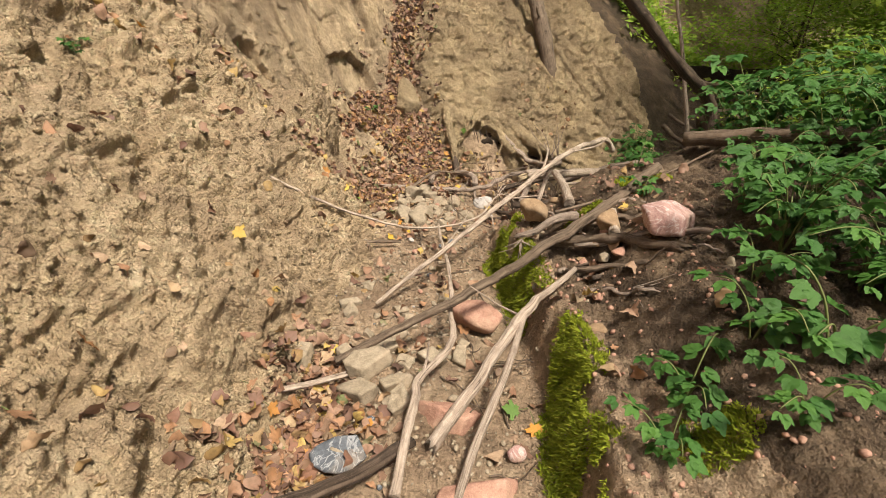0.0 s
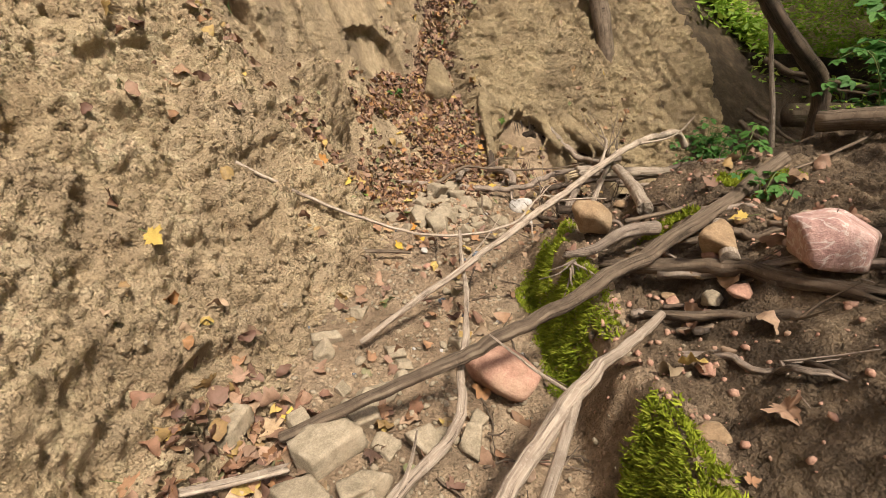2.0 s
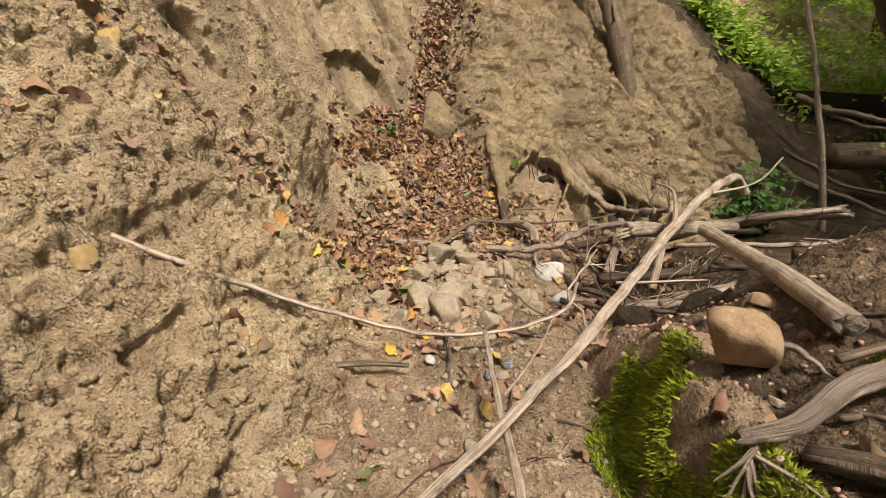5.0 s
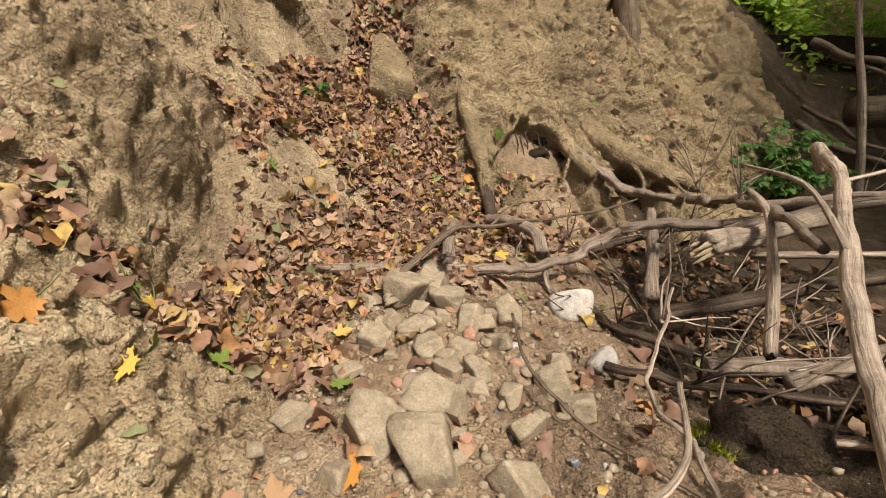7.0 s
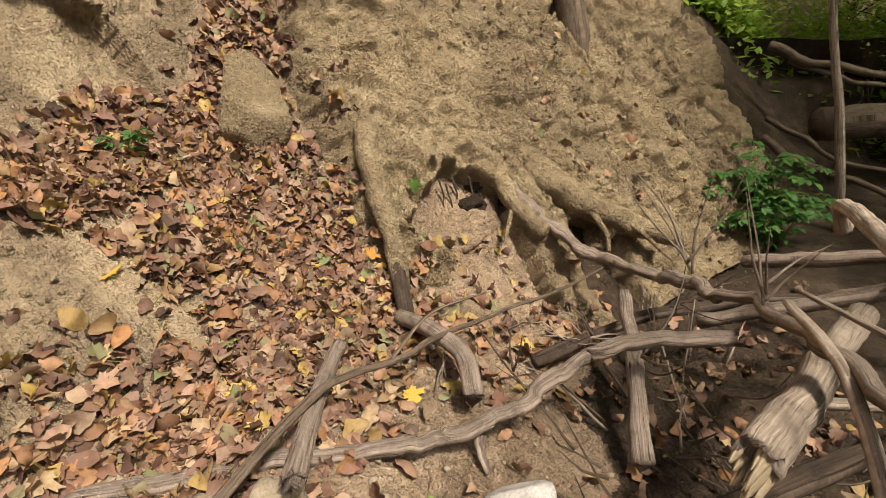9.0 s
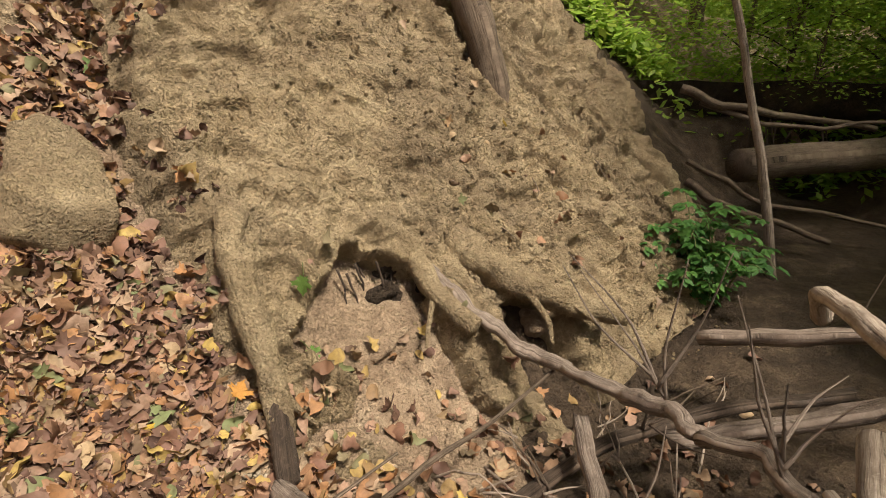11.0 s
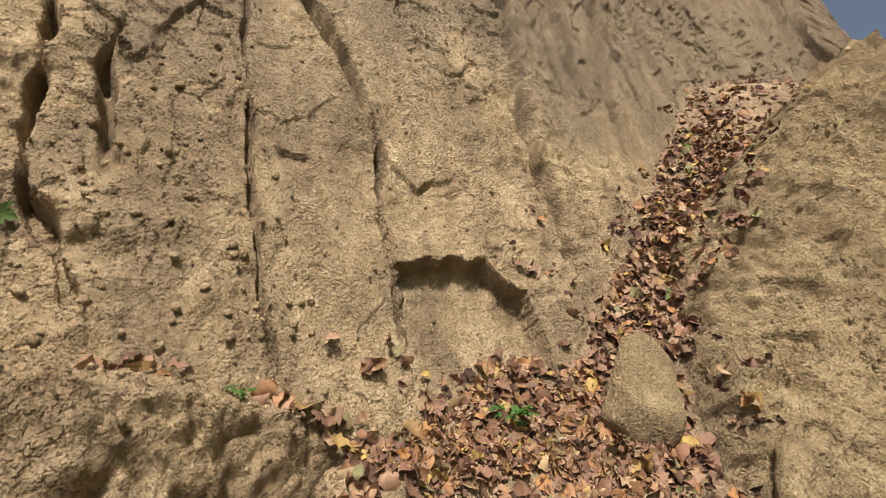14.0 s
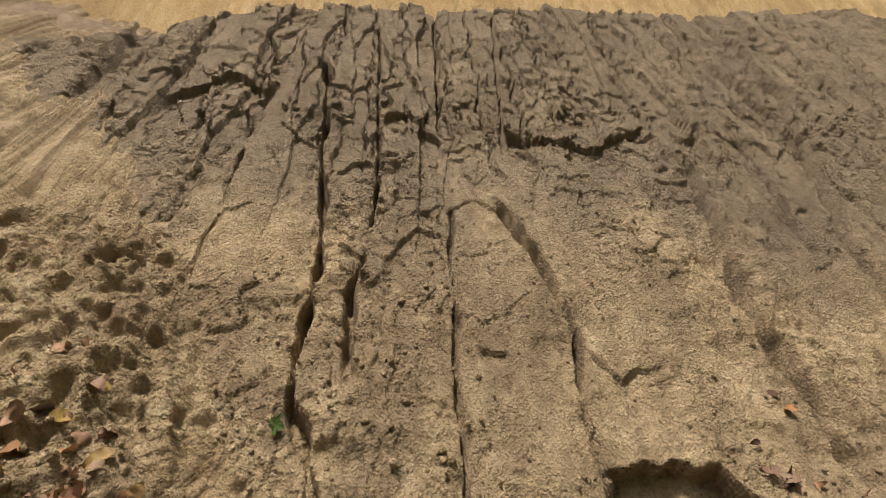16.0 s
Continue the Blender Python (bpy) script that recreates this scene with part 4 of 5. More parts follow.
for i, (p, m_, q, ra, mt) in enumerate([
        ((0.75, 4.75, -0.22), (1.5, 4.9, -0.18), (2.3, 5.0, -0.1), 0.05, W_DARK), ((0.85, 4.45, -0.25), (1.5, 4.35, -0.16), (2.2, 4.5, -0.02), 0.045, W_GREY), ((0.95, 4.2, -0.12), (1.6, 4.3, 0.06), (2.3, 4.6, 0.15), 0.04, W_GREY),
        ((0.7, 5.6, -0.32), (1.4, 5.75, -0.22), (2.2, 5.6, -0.12), 0.04, W_DARK), ((0.9, 5.05, -0.32), (1.02, 5.4, -0.2), (1.15, 5.75, -0.12), 0.045, W_GREY), ((1.2, 4.05, 0.0), (1.8, 4.25, 0.12), (2.5, 4.2, 0.3), 0.05, W_BARK),
        ((1.5, 5.7, -0.25), (1.95, 5.4, 0.02), (2.5, 5.2, 0.2), 0.045, W_GREY), ((0.45, 4.45, -0.24), (0.7, 4.3, -0.20), (1.05, 4.1, -0.10), 0.022, W_DARK), ((1.3, 5.0, -0.05), (1.9, 4.7, 0.1), (2.5, 4.6, 0.2), 0.025, W_PALE),
        ((0.55, 5.0, -0.33), (0.62, 4.8, -0.30), (0.85, 4.55, -0.27), 0.03, W_DARK), ((1.4, 3.95, 0.3), (1.9, 3.9, 0.42), (2.6, 3.8, 0.55), 0.05, W_DARK), ((2.2, 6.3, -0.3), (2.5, 5.8, -0.05), (2.7, 5.4, 0.1), 0.05, W_GREY)]):
    limb("drift_branch", "dark wet log in the driftwood jam" if mt is W_DARK else "weathered log in the driftwood jam", "log", [p, m_, q], ra * 0.78, ra * 0.6, mt, spray(m_, (0.1, -0.3, 0.5), 0.3, 3, 40 + i), rough=0.4, seed=30 + i, crook=0.05, jag=0.06, group="logs of the driftwood jam")
tangle = np.random.default_rng(15)
for i in range(64):
    s = np.array([0.65 + 1.3 * tangle.random(), 3.9 + 2.1 * tangle.random(), 0])
    s[2] = surface(s[0], s[1])[0].z
    d = np.array([tangle.normal(), tangle.normal(), 0.5 + 0.5 * tangle.random()])
    d *= (0.25 + 0.4 * tangle.random()) / np.linalg.norm(d)
    limb("dry_twig", "thin dry brown twig in the driftwood", "twig", [tuple(s), tuple(s + d * 0.5 + 0.04 * tangle.normal(size=3)), tuple(s + d)], 0.006, 0.002, W_BARK if i % 3 else W_PALE, spray(tuple(s + d * 0.6), d, 0.18, 2, 70 + i), seed=50 + i, sides=6, crook=0.03, group="twigs in the driftwood")
for i in range(16):
    s = np.array([-0.3 + 0.9 * tangle.random(), 1.2 + 2.6 * tangle.random(), 0])
    s[2] = surface(s[0], s[1])[0].z + 0.01
    a = tangle.random() * 6.28
    d = np.array([math.cos(a), math.sin(a), 0.12 * tangle.random()]) * (0.15 + 0.3 * tangle.random())
    limb("dry_twig", "thin dry twig lying on the stream bed", "twig", [tuple(s), tuple(s + d * 0.5 + 0.03 * tangle.normal(size=3) * [1, 1, 0.3]), tuple(s + d)], 0.005, 0.002, W_BARK, spray(tuple(s + d * 0.6), d, 0.14, 1, 170 + i), seed=90 + i, sides=6, crook=0.03, group="twigs on the stream bed")
limb("short_stick", "short pale stick among fallen leaves", "branch", [(-0.78, 1.62, 0.05), (-0.62, 1.7, 0.03), (-0.48, 1.76, 0.03)], 0.014, 0.016, W_PALE, rough=0.15, seed=16, jag=0.02)
limb("dark_branch", "dark peeling branch lying by the slate", "branch", [(-0.6, 1.06, 0.03), (-0.38, 1.16, 0.03), (-0.12, 1.34, 0.05)], 0.03, 0.026, W_DARK, rough=0.15, seed=17, crook=0.02, jag=0.02)
limb("short_stick", "short brown stick on the stream bed", "branch", [(-0.66, 3.3, 0.02), (-0.5, 3.36, 0.0), (-0.34, 3.36, 0.0)], 0.014, 0.009, W_BARK, rough=0.15, seed=18)
limb("bent_twig", "long thin bent twig on the rubble", "twig", [(0.08, 4.45, 0.0), (0.1, 4.2, -0.04), (0.22, 3.95, -0.04), (0.42, 3.75, -0.04)], 0.006, 0.005, W_BARK, seed=19, sides=7, crook=0.04)
limb("bent_twig", "crooked pale twig standing in the stream bed", "twig", [(0.46, 3.62, -0.1), (0.44, 3.85, 0.0), (0.40, 4.05, 0.02), (0.55, 4.3, 0.1), (0.62, 4.42, 0.12)], 0.008, 0.005, W_PALE, spray((0.5, 4.25, 0.08), (0.5, 0.5, 0.1), 0.3, 4, 90), seed=27, sides=7, crook=0.06)
limb("short_stick", "short forked stick on wet sand", "branch", [(0.08, 3.72, -0.03), (0.2, 3.7, -0.04), (0.36, 3.68, -0.05)], 0.012, 0.009, W_BARK, seed=28)

# roots out of the mound
limb("arch_root", "thick sand-caked root at the edge of the hollow", "root", [(0.02, 6.58, 0.52), (0.04, 6.38, 0.36), (0.085, 6.23, 0.19), (0.13, 6.12, 0.05), (0.15, 6.04, -0.06), (0.16, 5.96, -0.16)], 0.062, 0.042, MOUND, [([(0.13, 6.12, 0.05), (0.2, 6.05, -0.06), (0.27, 6.02, -0.14)], 0.02, 0.008)], rough=0.35, seed=41, sides=16)
limb("dark_root", "dark wet root standing at the foot of the mound", "root", [(0.14, 6.1, 0.0), (0.155, 5.98, -0.11), (0.17, 5.84, -0.2)], 0.045, 0.036, W_DARK, rough=0.25, seed=42)
limb("knotted_root", "knotted grey root lying below the hollow", "root", [(0.14, 5.84, -0.2), (0.26, 5.62, -0.13), (0.36, 5.42, -0.12), (0.37, 5.26, -0.16)], 0.035, 0.04, W_GREY, spray((0.3, 5.5, -0.15), (0, -0.2, -0.4), 0.15, 5, 33), rough=0.35, seed=43, jag=0.03)
limb("sand_root", "sand-caked root bridging the hollow", "root", [(0.72, 6.75, 0.28), (0.80, 6.62, 0.12), (0.88, 6.48, 0.0), (0.98, 6.35, -0.06)], 0.06, 0.045, MOUND, [([(0.84, 6.56, 0.06), (0.78, 6.42, -0.03), (0.74, 6.32, -0.1)], 0.018, 0.008)], rough=0.3, seed=44, sides=14)
limb("sand_root", "broad sand-caked root reaching out of the mound", "root", [(1.0, 6.85, 0.18), (1.25, 6.66, 0.02), (1.55, 6.5, -0.1), (1.82, 6.42, -0.18)], 0.11, 0.05, MOUND, [([(1.5, 6.5, -0.06), (1.6, 6.36, -0.14), (1.66, 6.2, -0.2)], 0.02, 0.008), ([(1.3, 6.6, 0.0), (1.36, 6.42, -0.1), (1.34, 6.3, -0.18)], 0.025, 0.01)], rough=0.25, seed=45, sides=16, jag=0.04)
limb("dead_tree", "bare grey-brown dead tree rooted in the mound", "tree", [(1.72, 7.95, 0.55), (1.66, 8.0, 0.95), (1.55, 8.15, 1.4), (1.38, 8.4, 2.0), (1.2, 8.7, 2.7), (1.05, 9.0, 3.5)], 0.125, 0.11, W_BARK, [([(1.7, 7.94, 0.7), (1.78, 7.78, 0.56), (1.9, 7.66, 0.44)], 0.05, 0.015), ([(1.68, 7.96, 0.72), (1.56, 7.8, 0.62), (1.46, 7.72, 0.56)], 0.045, 0.012), ([(1.5, 8.2, 1.6), (1.42, 8.08, 1.68), (1.38, 8.0, 1.78)], 0.02, 0.012)], rough=0.16, seed=46, sides=20)
r = np.random.default_rng(61)
for i in range(8):
    x = 0.22 + 0.4 * r.random()
    top = Vector((x, 6.56 + 0.12 * r.random(), 0.17 + 0.04 * r.random()))
    limb("hanging_root", "thin dark root hanging in the hollow", "root", [tuple(top), (x + 0.03, top.y - 0.02, top.z - 0.12), (x + 0.05 * r.normal(), top.y - 0.05, top.z - 0.2 - 0.15 * r.random())], 0.007, 0.002, W_DARK, seed=62 + i, sides=6, crook=0.03, group="roots in the hollow")

# Lumps in the cavity; the rear ones are coloured dark to paint its shade.
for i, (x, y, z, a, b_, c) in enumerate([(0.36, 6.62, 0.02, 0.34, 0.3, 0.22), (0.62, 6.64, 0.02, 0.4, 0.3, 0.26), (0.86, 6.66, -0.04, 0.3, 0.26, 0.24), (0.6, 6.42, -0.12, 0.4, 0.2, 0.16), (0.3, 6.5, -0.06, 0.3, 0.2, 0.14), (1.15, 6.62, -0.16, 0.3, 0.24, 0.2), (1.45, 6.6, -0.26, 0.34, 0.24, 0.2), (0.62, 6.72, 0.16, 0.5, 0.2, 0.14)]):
    ob = tagged(new("soil_lump", rock_mesh("soil_lump", (a, b_, c), SHADED_SOIL if i < 3 or i == 7 else BED, 700 + i, 5, 0.3, 0.6, 4)), "crumbling lump of rooty soil in the hollow", "soil", "soil lumps in the hollow")
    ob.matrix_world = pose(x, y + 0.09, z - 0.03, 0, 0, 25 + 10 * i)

# Lumps added below the bank; their dark colour stands for its shadow on wet soil.
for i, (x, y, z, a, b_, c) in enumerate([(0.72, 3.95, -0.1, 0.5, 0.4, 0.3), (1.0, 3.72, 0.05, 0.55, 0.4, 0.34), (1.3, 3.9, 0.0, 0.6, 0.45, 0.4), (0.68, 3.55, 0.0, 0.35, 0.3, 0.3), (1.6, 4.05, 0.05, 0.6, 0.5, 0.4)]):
    ob = tagged(new("soil_lump", rock_mesh("soil_lump", (a, b_, c), SHADED_SOIL, 720 + i, 5, 0.3, 0.55, 4)), "dark wet soil lump standing in for shade under the bank", "soil", "soil lumps under the bank")
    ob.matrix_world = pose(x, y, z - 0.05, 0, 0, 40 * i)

# ---------------------------------------------------------------- stones
rock("boulder", "large pink veined granite boulder on the bank", (1.18, 2.2), (0.40, 0.30, 0.23), S_PINK, 3, 20, 0.2, 10, 0.09, 0.05, level=5)
rock("boulder", "rounded reddish boulder half sunk in the stream bed", (0.22, 2.3), (0.36, 0.26, 0.2), S_RED, 5, -25, 0.25, 5, 0.3, 0.03)
rock("boulder", "brown sandstone block on the bank edge", (0.60, 2.93), (0.23, 0.19, 0.22), S_BROWN, 8, 15, 0.05, 9, 0.16, 0.06, z=0.34)
rock("boulder", "dark brown stone on the bank", (0.94, 2.38), (0.19, 0.15, 0.16), S_BROWN, 9, 40, 0.1, 9, 0.12)
rock("pale_stone", "rounded pale grey stone in the stream bed", (0.45, 4.9), (0.24, 0.2, 0.2), S_WHITE, 11, 10, 0.35, 5, 0.3, 0.03)
rock("pale_stone", "smooth whitish stone in the stream bed", (0.46, 4.51), (0.15, 0.13, 0.13), S_WHITE, 12, 50, 0.3, 5, 0.3, 0.03)
rock("slate", "dark grey slate slab with pale streaks", (-0.41, 1.34), (0.28, 0.2, 0.09), S_SLATE, 14, 25, 0.2, 9, 0.06, 0.03)
rock("slab_stone", "flat purplish slab under the branches", (0.03, 1.55), (0.34, 0.2, 0.14), S_RED, 15, -12, 0.3, 9, 0.08)
rock("slab_stone", "flat red-brown slab at the stream edge", (0.12, 1.16), (0.42, 0.24, 0.1), S_RED, 16, 5, 0.3, 9, 0.08)
rock("pebble", "small pinkish rounded pebble", (0.33, 1.36), (0.085, 0.075, 0.07), S_PINK, 17, 0, 0.25, 4, 0.3, 0.03)
RUBBLE = [(-0.34, 4.79, 0.26), (-0.22, 4.85, 0.22), (-0.42, 4.42, 0.17), (-0.36, 3.97, 0.21), (-0.2, 4.08, 0.26), (-0.22, 3.88, 0.21), (-0.07, 4.59, 0.16), (-0.15, 4.72, 0.16), (0.11, 4.7, 0.17), (0.19, 4.23, 0.16), (0.24, 4.12, 0.14), (-0.27, 4.51, 0.14), (-0.47, 4.75, 0.13), (-0.11, 4.4, 0.13), (-0.76, 1.92, 0.17), (-0.38, 1.88, 0.23), (-0.4, 1.7, 0.21), (-0.52, 1.98, 0.13), (-0.05, 1.95, 0.16), (0.1, 1.98, 0.14), (-0.3, 2.05, 0.14), (-0.22, 1.65, 0.16), (-0.6, 2.5, 0.15), (-0.5, 2.75, 0.11)]
heap = np.random.default_rng(17)
RUBBLE += [(-0.18 + 0.2 * heap.normal(), 4.4 + 0.3 * heap.normal(), 0.07 + 0.08 * heap.random()) for _ in range(34)] + [(-0.3 + 0.2 * heap.normal(), 1.3 + 1.3 * heap.random(), 0.07 + 0.09 * heap.random()) for _ in range(16)]
for i, (x, y, s) in enumerate(RUBBLE):
    rock("rubble_stone", "angular tan limestone block in the stream bed", (x, y), (s, s * (0.62 + 0.3 * rng.random()), s * (0.45 + 0.3 * rng.random())), S_TAN, 30 + i, rng.random() * 180, 0.28, 12, 0.015, 0.05, "angular stones in the stream bed", 4, None, (rng.normal() * 16, rng.normal() * 16), True)
r = np.random.default_rng(88)
for i in range(190):
    if i < 110:
        x, y = -0.15 + 0.27 * r.normal(), 4.2 + 0.5 * r.normal()
    else:
        x, y = -0.1 + 0.35 * r.normal(), 1.1 + 3.2 * r.random()
    if abs(x) > 0.75:
        continue
    s = 0.02 + 0.05 * r.random() ** 2
    mt = (S_TAN, S_TAN, S_BROWN, S_RED, S_WHITE, S_SLATE)[r.integers(6) if r.random() < 0.5 else 0]
    rock("small_stone", {S_TAN: "small angular tan stone", S_BROWN: "small brown sandstone piece", S_RED: "small reddish stone", S_WHITE: "small whitish pebble", S_SLATE: "small dark stone"}[mt] + " on the sandy bed", (x, y), (s, s * 0.8, s * 0.6), mt, 300 + i % 40, r.random() * 180, 0.25, 8, 0.12, 0.05, "small stones on the bed", 2)
clod_spots = np.random.default_rng(90)
for i in range(70):
    y = 1.2 + 3.6 * clod_spots.random()
    x = -0.68 - 0.25 * clod_spots.random() - 0.16 * float(step(3.7, 4.7, y))
    s = 0.025 + 0.06 * clod_spots.random() ** 2
    rock("sand_clod", "crumbled clod of dry sand at the slope's foot", (x, y), (s, s * 0.8, s * 0.7), SAND, 500 + i % 25, clod_spots.random() * 180, 0.3, 7, 0.2, 0.16, "sand clods at the slope's foot", 3)
tagged(rock("sand_block", "upright block of packed sand in the leaf chute", (-0.49, 6.52), (0.40, 0.30, 0.78), MOUND, 21, 30, 0.44, 12, 0.14, 0.3, level=5, tip=(-30, -14)), category="sand block")



def scatter(name, label, category, spots, sizes, mat, seed, sink=0.2):
    """Many little broken lumps on the earth, joined."""
    dirs, tris = unit_sphere(1)
    r = np.random.default_rng(seed)
    vs, fs, n = [], [], 0
    for x, y in spots:
        p, nrm = surface(x, y)
        s = sizes[0] + (sizes[1] - sizes[0]) * r.random() ** 2.5
        m = frame_for(nrm, r.random() * 6.28, 0.3, r)
        v = dirs * (0.7 + 0.55 * r.random((len(dirs), 1))) * (np.array([1, 0.8, 0.6]) * s * 0.5)
        vs.append(v @ m.T + np.array(p) + np.array(nrm) * s * (0.3 - sink))
        fs.append(tris + n)
        n += len(dirs)
    return tagged(new(name, mesh_np(name, np.vstack(vs), np.vstack(fs), mat, False)), label, category, "", "stuff")


r = np.random.default_rng(91)
n = 3000
yy = 0.9 + 4.6 * r.random(n)
scatter("sand_crumbs", "loose crumbs of dry sand on the slope", "sand", list(zip(-0.66 - 0.16 * step(3.7, 4.7, yy) - 1.2 * r.random(n) ** 1.5, yy)), (0.008, 0.05), SAND, 92)
scatter("mound_crumbs", "loose sand crumbs and bits on the mound", "sand", list(zip(-0.1 + 3.1 * r.random(1800), 6.5 + 2.2 * r.random(1800))), (0.008, 0.045), MOUND, 93)
scatter("gravel", "fine tan gravel on the stream bed", "gravel", list(zip(-0.1 + 0.33 * r.normal(size=2600), 0.8 + 5.2 * r.random(2600))), (0.008, 0.04), S_TAN, 94)
scatter("bank_grit", "reddish grit and crumbs on the bank", "gravel", list(zip(0.5 + 1.0 * r.random(1500), 0.8 + 3.3 * r.random(1500))), (0.006, 0.035), S_RED, 95)
scatter("cliff_crumbs", "sand crumbs caught on the cliff", "sand", list(zip(-2.4 + 1.8 * r.random(1200), 4.4 + 2.6 * r.random(1200))), (0.006, 0.03), CLIFF, 96)
for i in range(16):
    x, y, s = 0.62 + 0.75 * r.random(), 1.7 + 1.7 * r.random(), 0.04 + 0.07 * r.random()
    mt = (S_RED, S_BROWN, S_TAN)[i % 3]
    rock("bank_stone", {S_RED: "reddish stone", S_BROWN: "brown stone", S_TAN: "pale tan stone"}[mt] + " lying on the earth bank", (x, y), (s, s * 0.8, s * 0.6), mt, 800 + i, r.random() * 180, 0.2, 11, 0.05, 0.05, "stones on the bank", 3)
for i in range(18):
    x, y = 0.6 + 0.7 * r.random(), 1.8 + 1.5 * r.random()
    z = surface(x, y)[0].z + 0.02
    a = -0.7 + 0.6 * r.normal()
    l = 0.1 + 0.22 * r.random()
    d = np.array([math.cos(a) * l, math.sin(a) * l, 0.10 * l])
    limb("root_piece", "broken root piece on the earth bank", "root", [(x, y, z), (x + d[0] * 0.5, y + d[1] * 0.5, z + d[2] + 0.02), (x + d[0], y + d[1], z + d[2])], 0.006 + 0.014 * r.random(), 0.005, (W_BARK, W_GREY, W_DARK)[i % 3], seed=820 + i, sides=7, crook=0.05, rough=0.3, group="root pieces on the bank")
limb("pale_stick", "pale bare stick at the foot of the cliff", "branch", [(-1.12, 5.85, 0.40), (-0.95, 6.05, 0.42), (-0.72, 6.28, 0.47)], 0.012, 0.008, W_PALE, seed=850, sides=8)
for i in range(30):
    x, y = 0.9 + 1.8 * r.random(), 6.9 + 0.9 * r.random()
    pt, nrm = surface(x, y)
    a = np.array(pt + nrm * 0.01)
    d = np.array([0.3 * r.normal(), -0.3, -0.45]) * (0.15 + 0.3 * r.random())
    if i < 9:
        limb("rootlet", "thin rootlet hanging on the sand mound", "root", [tuple(a), tuple(a + d * 0.5 + np.array(nrm) * 0.03), tuple(a + d + np.array(nrm) * 0.015)], 0.004, 0.002, W_BARK, seed=860 + i, sides=5, crook=0.03, group="rootlets on the mound")

# ---------------------------------------------------------------- fallen leaves
r = np.random.default_rng(5)
STRIPS = [(-0.55, 5.3, -0.62, 6.4, 0.30, 2300), (-0.62, 6.3, -0.55, 7.3, 0.13, 900), (-0.6, 7.2, -0.4, 8.9, 0.20, 1500), (-0.4, 8.8, 0.1, 10.1, 0.30, 1100), (-0.95, 5.9, -0.5, 6.1, 0.16, 500), (-0.95, 4.3, -0.62, 5.2, 0.15, 1200), (-1.3, 4.1, -0.62, 4.4, 0.11, 620),
          (-0.9, 1.1, -0.5, 1.5, 0.16, 300), (-0.85, 2.05, -0.6, 1.6, 0.12, 170), (-2.4, 2.75, -1.55, 3.35, 0.06, 300), (-1.55, 4.85, -1.5, 4.9, 0.06, 50), (-1.95, 3.9, -1.6, 4.1, 0.09, 120), (-0.3, 5.2, 0.1, 6.2, 0.2, 500), (0.0, 5.6, 1.0, 6.2, 0.25, 170),
          (-0.2, 1.2, -0.1, 4.5, 0.4, 160), (-1.25, 5.4, -0.95, 5.95, 0.11, 520), (1.2, 7.5, 2.2, 7.3, 0.3, 60), (0.9, 4.5, 2.0, 5.6, 0.5, 300), (0.8, 1.2, 1.2, 3.2, 0.3, 40), (-1.6, 1.0, -1.2, 4.0, 0.35, 70)]
spots = []
for x0, y0, x1, y1, w, n in STRIPS:
    n = int(n * 1.3)
    k = r.random(n)
    spots += list(zip(x0 + (x1 - x0) * k + w * np.clip(r.normal(size=n), -1.7, 1.7), y0 + (y1 - y0) * k + w * np.clip(r.normal(size=n), -1.7, 1.7)))
SHAPES = [crumpled_leaf(i) for i in range(14)] + [leaf_shape(outline_maple(0.6), c, f, 9 + i) for i, (c, f) in enumerate(((0.9, 0.5), (-0.7, 0.6), (0.3, 0.2), (-0.4, -0.5)))]
strew("leaf_litter", "thick litter of curled brown and tan autumn leaves", "leaf litter", spots, SHAPES, (0.04, 0.098), LITTER, 0.62, 6, 0.012)
strew("rotting_leaves", "dark rotting leaves under the fresh litter", "leaf litter", [(x + 0.03 * r.normal(), y + 0.03 * r.normal()) for x, y in spots[:7000]], SHAPES[:8], (0.03, 0.07), UNDER, 0.5, 7, 0.002)
MAPLE = [leaf_shape(outline_maple(), c, f, s) for c, f, s in ((0.18, 0.12, 1), (-0.2, 0.2, 2), (0.35, -0.1, 3), (0.1, 0.35, 4))]


def maple_leaf(kind, mat, label):
    """One fallen maple leaf with its stalk."""
    v, t = MAPLE[kind % 4]
    ob = tagged(new("maple_leaf", mesh_np("maple_leaf", v * 0.5, t, mat)), label, "leaf", "fallen maple leaves")
    part("stalk", tube("stalk", [(0, -0.14, 0.0), (0.05, -0.4, 0.03), (0.12, -0.62, 0.02)], 0.018, 0.012, STALK, 5, 0, 1, 3), ob)
    ob.location = (0, 0, -40)
    return ob


